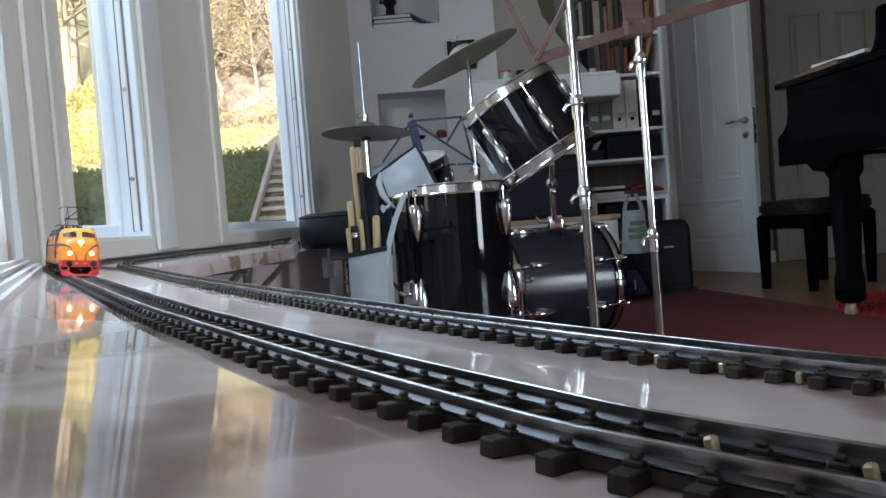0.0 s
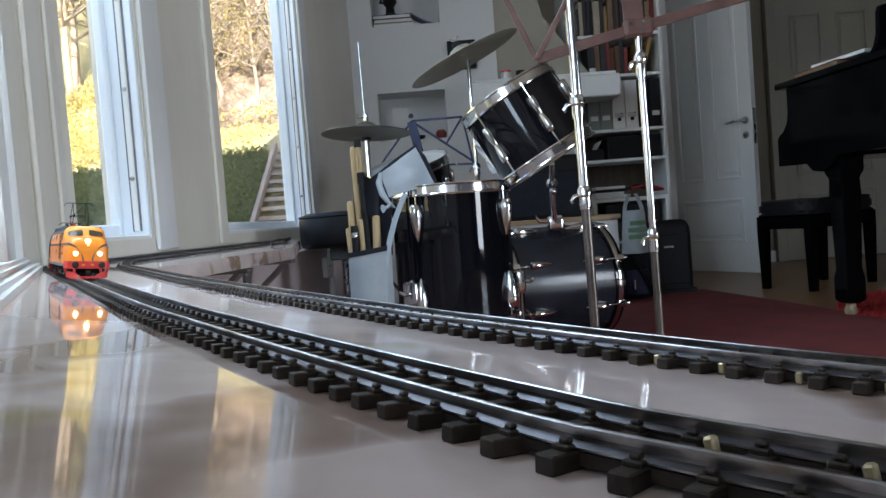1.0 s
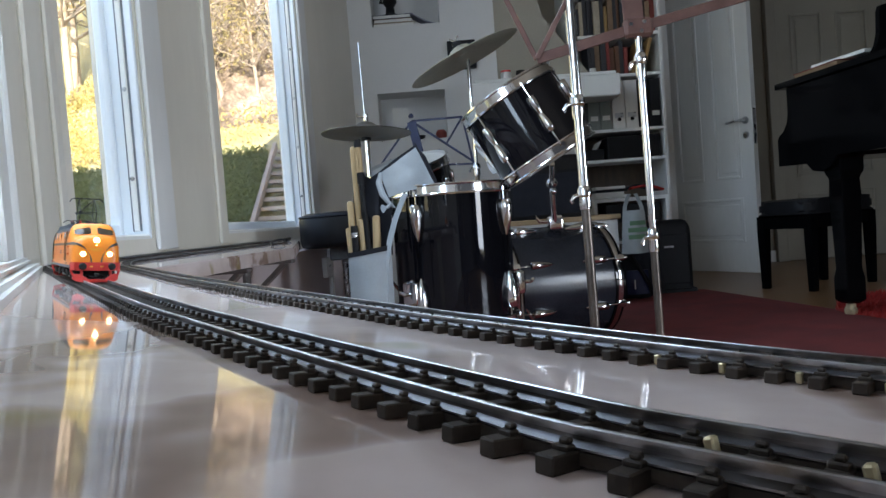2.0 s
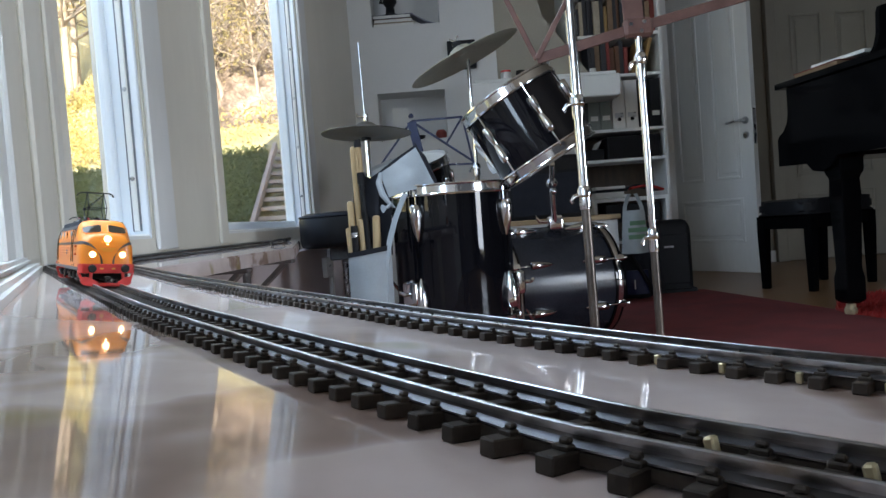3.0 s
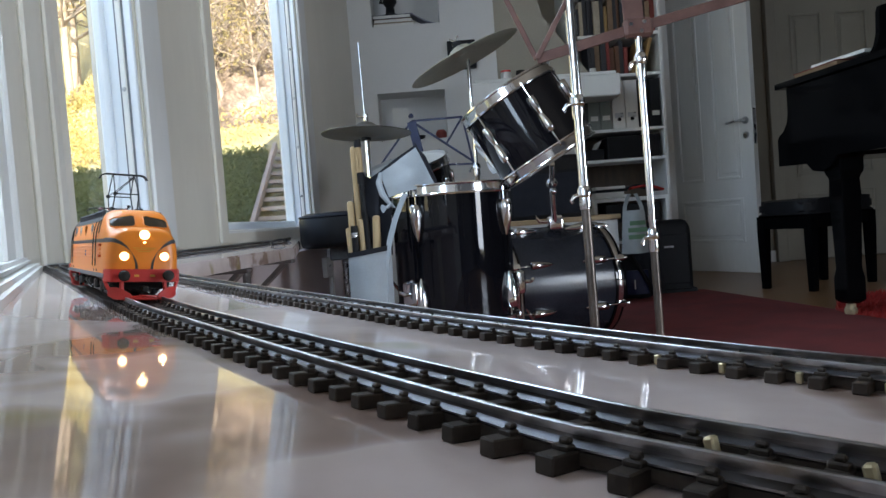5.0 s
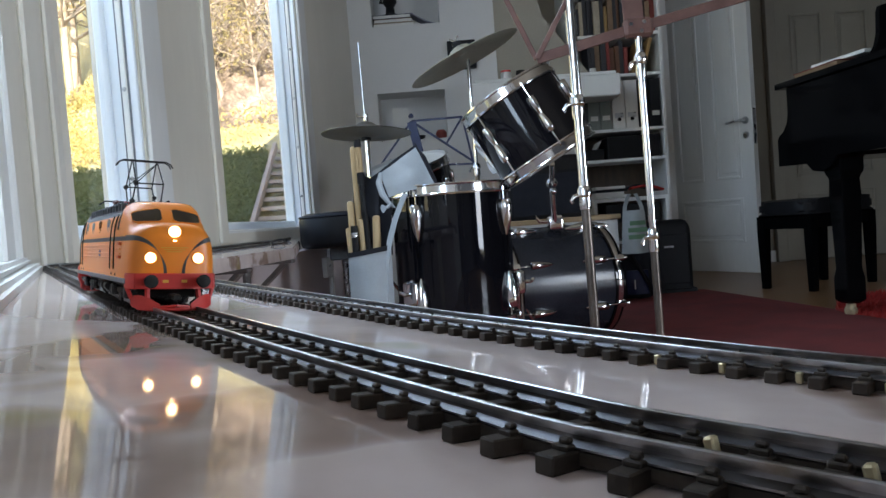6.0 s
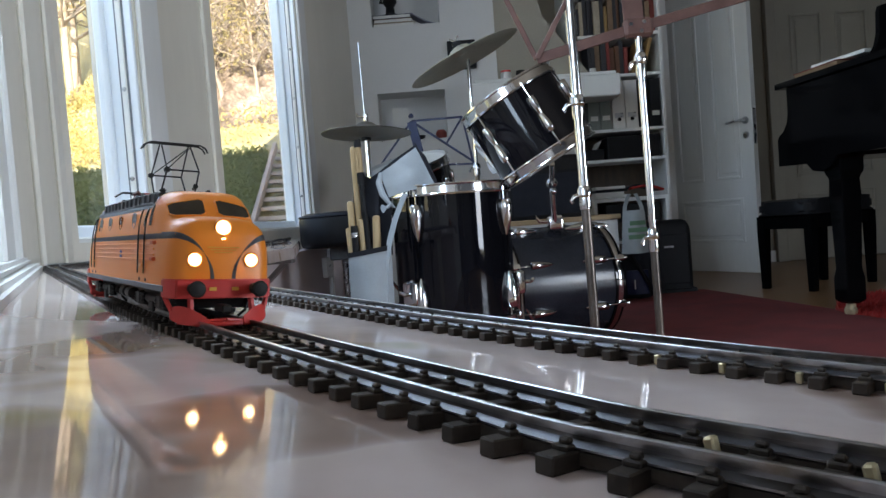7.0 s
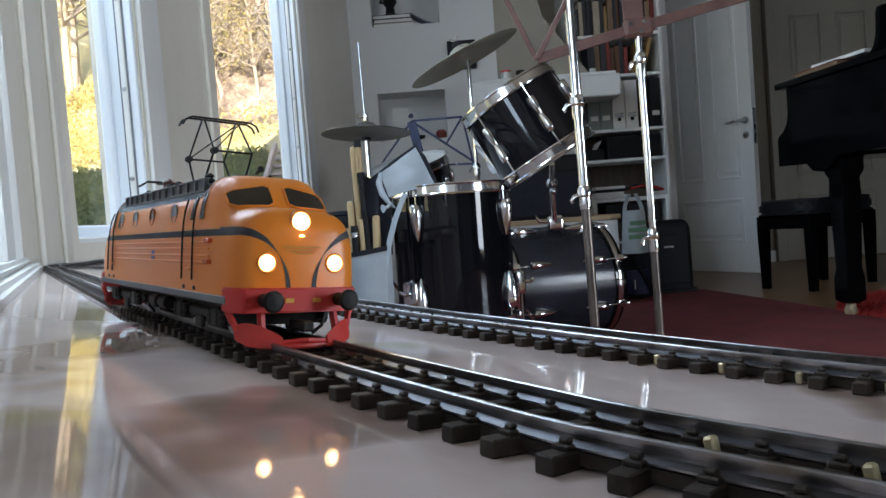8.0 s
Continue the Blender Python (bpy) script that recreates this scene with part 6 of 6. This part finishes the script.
pst = thing("piano_stool", "black piano bench with a padded seat", "stool", pose(2.097, 4.118, 0, 0, 0, -63.4))
bm = prism([(0.178 * math.copysign(abs(math.cos(a)) ** 0.35, math.cos(a)), 0.285 * math.copysign(abs(math.sin(a)) ** 0.25, math.sin(a))) for a in (2 * math.pi * (k + 0.5) / 40 for k in range(40))], 0.412, 0.485)
bmesh.ops.bevel(bm, geom=[e for e in bm.edges if abs(e.verts[0].co.z - e.verts[1].co.z) < 1e-6], offset=0.018, segments=4, affect="EDGES")
for v in bm.verts:
    if v.co.z > 0.47:
        v.co.z += 0.012 * (1 - (v.co.y / 0.3) ** 2)
part("seat", bm, M["black"], pst, "padded black seat", smooth=60)
part("piping", tube([(0.176 * math.copysign(abs(math.cos(a)) ** 0.35, math.cos(a)), 0.283 * math.copysign(abs(math.sin(a)) ** 0.25, math.sin(a)), 0.414) for a in (2 * math.pi * (k + 0.5) / 40 for k in range(41))], 0.005, 6), M["black"], pst)
for lo, hi in (((-0.165, -0.235, 0.335), (-0.150, 0.235, 0.405)), ((0.150, -0.235, 0.335), (0.165, 0.235, 0.405)), ((-0.150, -0.262, 0.335), (0.150, -0.247, 0.405)), ((-0.150, 0.247, 0.335), (0.150, 0.262, 0.405))):
    part("apron", box(lo, hi, 0.003), M["piano"], pst)
part("frame_top", box((-0.165, -0.262, 0.405), (0.165, 0.262, 0.412), 0.001), M["piano"], pst)
for x in (-0.148, 0.148):
    for y in (-0.245, 0.245):
        bm = bmesh.new()
        add_turned(bm, [(0.025, 0.0), (0.034, 0.30), (0.034, 0.405)], 4, pose(x, y, 0, 0, 0, 45))
        part("leg", bm, M["piano"], pst, smooth=20)


# a black cable lying on the far sill
cable = thing("black_cable", "thin black cable lying on the marble sill", "cable")
pts = []
for k in range(24):
    a = k / 23
    q = bay_point(0.70 + 0.42 * a, -0.205 + 0.085 * a + 0.012 * math.sin(9 * a))
    pts.append(far_top(q) + Vector((0, 0, 0.0035 + 0.010 * max(0.0, math.sin(4 * a))**2)))
part("cord", tube(pts, 0.0032, 8), M["black"], cable)
plug = part("plug", tube([pts[-1], pts[-1] + Vector((0.01, 0.03, 0.004))], [0.008, 0.006], 10), M["black"], cable)


# ---- outside ----


def rock_material():
    m = mat("pale_rock", (0.46, 0.36, 0.26), (0.05, 0.036, 0.026), scale=2.6, rough=0.9, bump=0.10, fine=7)
    n, ln = m.node_tree.nodes, m.node_tree.links.new
    bs = n["Principled BSDF"]
    tc = n.new("ShaderNodeTexCoord")
    v = n.new("ShaderNodeTexVoronoi")
    v.feature = "DISTANCE_TO_EDGE"
    v.inputs["Scale"].default_value = 4.4
    warp = n.new("ShaderNodeTexNoise")
    warp.inputs["Scale"].default_value, warp.inputs["Detail"].default_value = 3.1, 8
    add = n.new("ShaderNodeVectorMath")
    add.operation = "MULTIPLY_ADD"
    add.inputs[1].default_value = (1.3, 1.3, 2.2)
    ln(tc.outputs["Object"], warp.inputs["Vector"])
    ln(warp.outputs["Color"], add.inputs[0])
    ln(tc.outputs["Object"], add.inputs[2])
    ln(add.outputs[0], v.inputs["Vector"])
    rp = n.new("ShaderNodeValToRGB")
    e = rp.color_ramp.elements
    e[0].position, e[0].color, e[1].position, e[1].color = 0.0, (0.45, 0.42, 0.38, 1), 0.16, (1, 1, 1, 1)
    ln(v.outputs["Distance"], rp.inputs["Fac"])
    mx = n.new("ShaderNodeMix")
    mx.data_type, mx.blend_type = "RGBA", "MULTIPLY"
    mx.inputs["Factor"].default_value = 1.0
    old = bs.inputs["Base Color"].links[0].from_socket
    ln(old, mx.inputs[6])
    ln(rp.outputs["Color"], mx.inputs[7])
    ln(mx.outputs[2], bs.inputs["Base Color"])
    return m


M["rock"] = rock_material()
M["grass"] = mat("dry_grass", (0.52, 0.45, 0.23), (0.26, 0.23, 0.09), scale=1.1, rough=0.95, bump=0.03, fine=14)


def leafy(m):
    """Lets half of the light through the blades."""
    n, ln = m.node_tree.nodes, m.node_tree.links.new
    bs = n["Principled BSDF"]
    tr, mx = n.new("ShaderNodeBsdfTranslucent"), n.new("ShaderNodeMixShader")
    ln(bs.inputs["Base Color"].links[0].from_socket, tr.inputs["Color"])
    mx.inputs[0].default_value = 0.5
    ln(bs.outputs[0], mx.inputs[1])
    ln(tr.outputs[0], mx.inputs[2])
    ln(mx.outputs[0], n["Material Output"].inputs["Surface"])
    return m


M["ivy"] = leafy(mat("green_leaves", (0.32, 0.34, 0.14), (0.15, 0.18, 0.07), scale=1.5, rough=0.6, fine=9))
M["yellow_leaf"] = leafy(mat("yellow_leaves", (0.60, 0.50, 0.19), (0.36, 0.32, 0.11), scale=1.2, rough=0.6, fine=7))
M["bark"] = mat("grey_bark", (0.40, 0.34, 0.26), (0.20, 0.165, 0.13), scale=6, rough=0.9, bump=0.02, fine=20, stretch=(1, 1, 0.2))
M["plank"] = mat("weathered_plank", (0.52, 0.43, 0.34), (0.38, 0.31, 0.25), scale=4, rough=0.8, bump=0.004, fine=24, stretch=(0.3, 1, 1), random_tint=0.5)


def slope_z(x, y):
    """The hillside outside the bay."""
    if x > -0.85 and y < 8.5:
        return -0.35
    z = -0.35 + min(2.95, max(0.0, y - 4.2)) * 0.575 - 0.06 * max(0.0, min(2.0, -x - 1.8)) + max(0.0, y - 7.15) * 0.42
    if y > 8.25:
        z += min(3.6, (y - 8.25) * 1.05)
    # the bed cut for the steps
    if x > -1.585 + 0.06 * (7.1 - y) and y < 7.2:
        z -= 0.26
    big = noise.fractal(Vector((x * 0.45, y * 0.45, 3)), 1.0, 2.0, 4)
    k = min(1.0, max(0.0, (y - 8.1) / 0.8))
    # broken ledges of rock
    crag = noise.turbulence(Vector((x * 0.9, y * 0.9, 1)), 5, True) + 0.6 * abs(noise.noise(Vector((x * 2.6, y * 2.6, 5))))
    ledge = 0.35 * math.floor((z + 0.8 * big) / 0.35) - z
    full = z + big * (0.04 + 0.5 * k) + k * (0.40 * crag + 0.55 * ledge * min(1.0, max(0.0, (13.5 - y) / 2)))
    # to the left the slope ends in a crest below the trees
    f = min(1.0, max(0.0, (-3.4 - x) / 0.8))
    return full * (1 - f) + min(full, 2.05 + 0.12 * big + 0.68 * max(0.0, y - 10.2)) * f


bm = bmesh.new()
ys = [3.2 + 0.085 * i for i in range(180)] + [20.2 + 4 * i for i in range(12)]
ys = [-60, -20, -6, 0, 2.5] + ys
xs = [-60, -30, -16] + [-10 + 0.09 * i for i in range(128)] + [2, 6, 14, 30, 60]
vv = [[bm.verts.new((x, y, slope_z(x, y) if y > 2.9 else -0.35)) for y in ys] for x in xs]
for a, b in zip(vv, vv[1:]):
    for k in range(len(a) - 1):
        bm.faces.new((a[k], a[k + 1], b[k + 1], b[k])).material_index = 0 if ys[k] < 8.2 or ys[k] > 14.5 or a[k].co.x < -3.4 else 1
tagged(part("ground", bm, [M["grass"], M["rock"]], smooth=80), "sunlit rocky slope with dry yellow grass", "ground", kind="structure")


def leaves(spots, size, rnd_seed, spread_normal=0.8):
    """Many small leaf blades in one mesh."""
    r = random.Random(rnd_seed)
    verts, faces = [], []
    for p in spots:
        d = Vector((r.gauss(0, 1), r.gauss(0, 1) - 2 * spread_normal, r.gauss(0, 1) + 0.5)).normalized()
        u = d.orthogonal().normalized()
        u.rotate(Matrix.Rotation(r.uniform(0, 6.28), 3, d))
        v = d.cross(u)
        s = size * r.uniform(0.6, 1.3)
        i = len(verts)
        verts += [p - u * s, p - v * s * 0.5 + d * s * 0.15, p + u * s, p + v * s * 0.5 + d * s * 0.15]
        faces.append((i, i + 1, i + 2, i + 3))
    me = bpy.data.meshes.new("leaves")
    me.from_pydata(verts, [], faces)
    return me


def leaf_object(name, spots, size, material, parent=None, seed=1):
    me = leaves(spots, size, seed)
    me.materials.append(material)
    ob = new(name, me)
    if parent is not None:
        ob.parent = parent
    return ob


r = random.Random(11)
spots = []
for k in range(60000):
    x, y = r.uniform(-5.2, -0.9), r.uniform(4.4, 7.05)
    if x > -1.57 + 0.06 * (7.1 - y) and y > 4.7:
        continue
    spots.append(Vector((x, y, slope_z(x, y) + r.uniform(0.0, 0.09))))
tagged(leaf_object("ground_cover", spots, 0.022, M["ivy"], None, 2), "dense green ivy on the shaded bank", "ground cover", kind="stuff")
spots = []
for k in range(70000):
    x, y = r.uniform(-7.5, -0.9), r.uniform(7.2, 9.6)
    if x > -3.3 and (y > 8.15 or r.random() < 0.75):
        continue
    if noise.noise(Vector((x, y, 0))) + r.uniform(-0.5, 0.5) > -0.15:
        spots.append(Vector((x, y, slope_z(x, y) + r.uniform(0.0, 0.25))))
tagged(leaf_object("dry_shrubs", spots, 0.021, M["yellow_leaf"], None, 3), "sunlit yellow shrubs on the slope", "shrubs", kind="stuff")


def tree(x, y, height, seed, label, leaf=2600, spread_=1.0):
    t = thing("tree", label, "tree", None, "trees on the slope")
    r = random.Random(seed)
    z0 = slope_z(x, y) - 0.1
    trunk = [Vector((x, y, z0))]
    d = Vector((r.uniform(-0.1, 0.1), r.uniform(-0.1, 0.1), 1))
    for k in range(10):
        d = (d + Vector((r.uniform(-0.12, 0.12), r.uniform(-0.12, 0.12), 0.1))).normalized()
        trunk.append(trunk[-1] + d * height / 10)
    rad = height * 0.007 + 0.010
    part("trunk", tube(trunk, [rad * (1 - 0.085 * k) for k in range(11)], 9), M["bark"], t, smooth=80)
    tips = []
    for k in range(26):
        j = r.uniform(2.0, 9.8)
        a = trunk[int(j)].lerp(trunk[int(j) + 1], j % 1)
        ang = r.uniform(0, 6.28)
        ln = spread_ * height * r.uniform(0.12, 0.28) * (1.15 - j / 14)
        q = [a]
        dirn = Vector((math.cos(ang), math.sin(ang), r.uniform(0.25, 0.9))).normalized()
        for _ in range(4):
            dirn = (dirn + Vector((r.uniform(-0.3, 0.3), r.uniform(-0.3, 0.3), r.uniform(-0.15, 0.3)))).normalized()
            q.append(q[-1] + dirn * ln / 4)
        part("limb", tube(q, [rad * 0.45, rad * 0.36, rad * 0.27, rad * 0.2, rad * 0.1], 6), M["bark"], t)
        tips += q[1:]
        for _ in range(9):
            b = r.choice(q[1:])
            e = b + Vector((r.uniform(-1, 1), r.uniform(-1, 1), r.uniform(-0.2, 1))).normalized() * ln * 0.5
            part("twig", tube([b, b.lerp(e, 0.5) + Vector((0, 0, 0.04)), e], [rad * 0.22, rad * 0.15, rad * 0.07], 5), M["bark"], t)
            tips += [b.lerp(e, 0.5), e]
    spots = []
    for _ in range(int(leaf * (0.7 if height < 3 else 2.2))):
        c = r.choice(tips)
        spots.append(c + Vector((r.gauss(0, 0.16), r.gauss(0, 0.16), r.gauss(0, 0.14))))
    cr = leaf_object("crown", spots, 0.016, M["yellow_leaf"], t, seed)
    tagged(cr, kind="stuff")
    return t


for x, y, h, s, lb, lf in ((-4.22, 8.7, 5.2, 1, "slender tree with thin yellow spring leaves", 2200), (-3.92, 9.1, 4.6, 2, "slender tree with thin yellow spring leaves", 2400), (-4.95, 9.8, 6.0, 3, "taller tree with thin yellow spring leaves", 1800), (-2.40, 8.55, 2.0, 4, "young tree with yellow leaves above the rock", 1500), (-2.62, 8.75, 2.4, 5, "young tree with yellow leaves above the rock", 1800), (-2.02, 8.60, 2.2, 6, "young tree with yellow leaves above the rock", 1500), (-5.6, 10.6, 6.5, 7, "tall tree with yellow leaves on the slope", 2200), (-3.4, 9.6, 3.4, 8, "young tree with yellow leaves on the slope", 1800), (-1.75, 8.75, 2.3, 9, "young tree with yellow leaves above the rock", 1500), (-2.2, 8.95, 2.4, 12, "young tree with yellow leaves above the rock", 1700), (-3.78, 8.6, 4.0, 10, "slender tree with thin yellow spring leaves", 2200), (-4.5, 9.3, 5.6, 11, "slender tree with thin yellow spring leaves", 1500), (-4.9, 11.0, 6.0, 13, "tall tree with yellow leaves on the slope", 3500), (-5.5, 11.6, 6.4, 14, "tall tree with yellow leaves on the slope", 3500), (-4.6, 10.4, 5.0, 15, "tall tree with yellow leaves on the slope", 3000)):
    tree(x, y, h, s, lb, lf)


# wooden steps up the bank
steps = thing("outdoor_stairs", "weathered wooden steps up the green bank", "stairs")
N = 15
for k in range(N):
    y = 4.9 + 2.2 * k / (N - 1)
    z = 0.14 + 1.16 * k / (N - 1)
    x0 = -1.545 + 0.06 * (7.1 - y)
    part("step", box((x0 + 0.02, y, z - 0.012), (x0 + 0.85, y + 0.13, z + 0.022), 0.004), M["plank"], steps)
for o in (0.0, 0.87):
    part("stringer", beam((-1.407 + o, 4.80, 0.10), (-1.55 + o, 7.18, 1.37), 0.035, 0.075, 0.004), M["plank"], steps)

# an unseen block added to shade the bank, and the roof slab
structure("house_wing", box((-4.6, -8.0, -0.4), (6.0, -2.6, 5.9)), M["wall"], "plain unseen block added to shade the bank")
structure("house_roof", box((-0.95, -2.5, CEIL + 0.16), (4.4, 6.1, CEIL + 0.5)), M["wall"], "plain roof slab of the house")


# ---- what moves ----
def motions():
    line = curve_through(OUTER_W, 0.001)
    # the place along the line where the locomotive's lamps stand at 8 s
    end = (SILL @ Vector((-0.0383, 0.1884, 0))).to_2d()
    i0 = min(range(len(line)), key=lambda i: (line[i] - end).length)

    def at(s):
        k = i0 + s * 1000
        i = int(k)
        return lifted(line[i].lerp(line[i + 1], k - i))

    run = [(0.0, 0.572), (0.5, 0.537), (1.0, 0.502), (1.5, 0.467), (3.0, 0.360), (3.5, 0.322), (4.0, 0.282), (4.5, 0.243), (6.0, 0.131), (6.5, 0.0970), (7.0, 0.0640), (7.5, 0.0310), (8.0, 0.0)]
    rows = []
    for t, s in run:
        a, b = at(s + 0.03), at(s + 0.125)
        d = (a - b).normalized()
        up = NEAR_N
        m = basis(a, d, up)
        rows.append((t, m @ Matrix.Translation((0.03, 0, 0)) @ pose(0, 0, 0, 0, 0, 1.7)))
    walk(loco, rows)
    # the wheels roll: 6.2 mm tread radius
    for ws, x in wheelsets:
        spin = []
        steps = 240
        for k in range(steps + 1):
            t = 8.0 * k / steps
            j = max(i for i in range(len(run) - 1) if run[i][0] <= t)
            (ta, sa), (tb, sb) = run[j], run[j + 1]
            s = sa + (sb - sa) * (t - ta) / (tb - ta)
            spin.append((t, pose(x, 0, RAIL_TOP + 0.0062) @ Matrix.Rotation((run[0][1] - s) / 0.0062, 4, "Y")))
        walk(ws, spin)


motions()
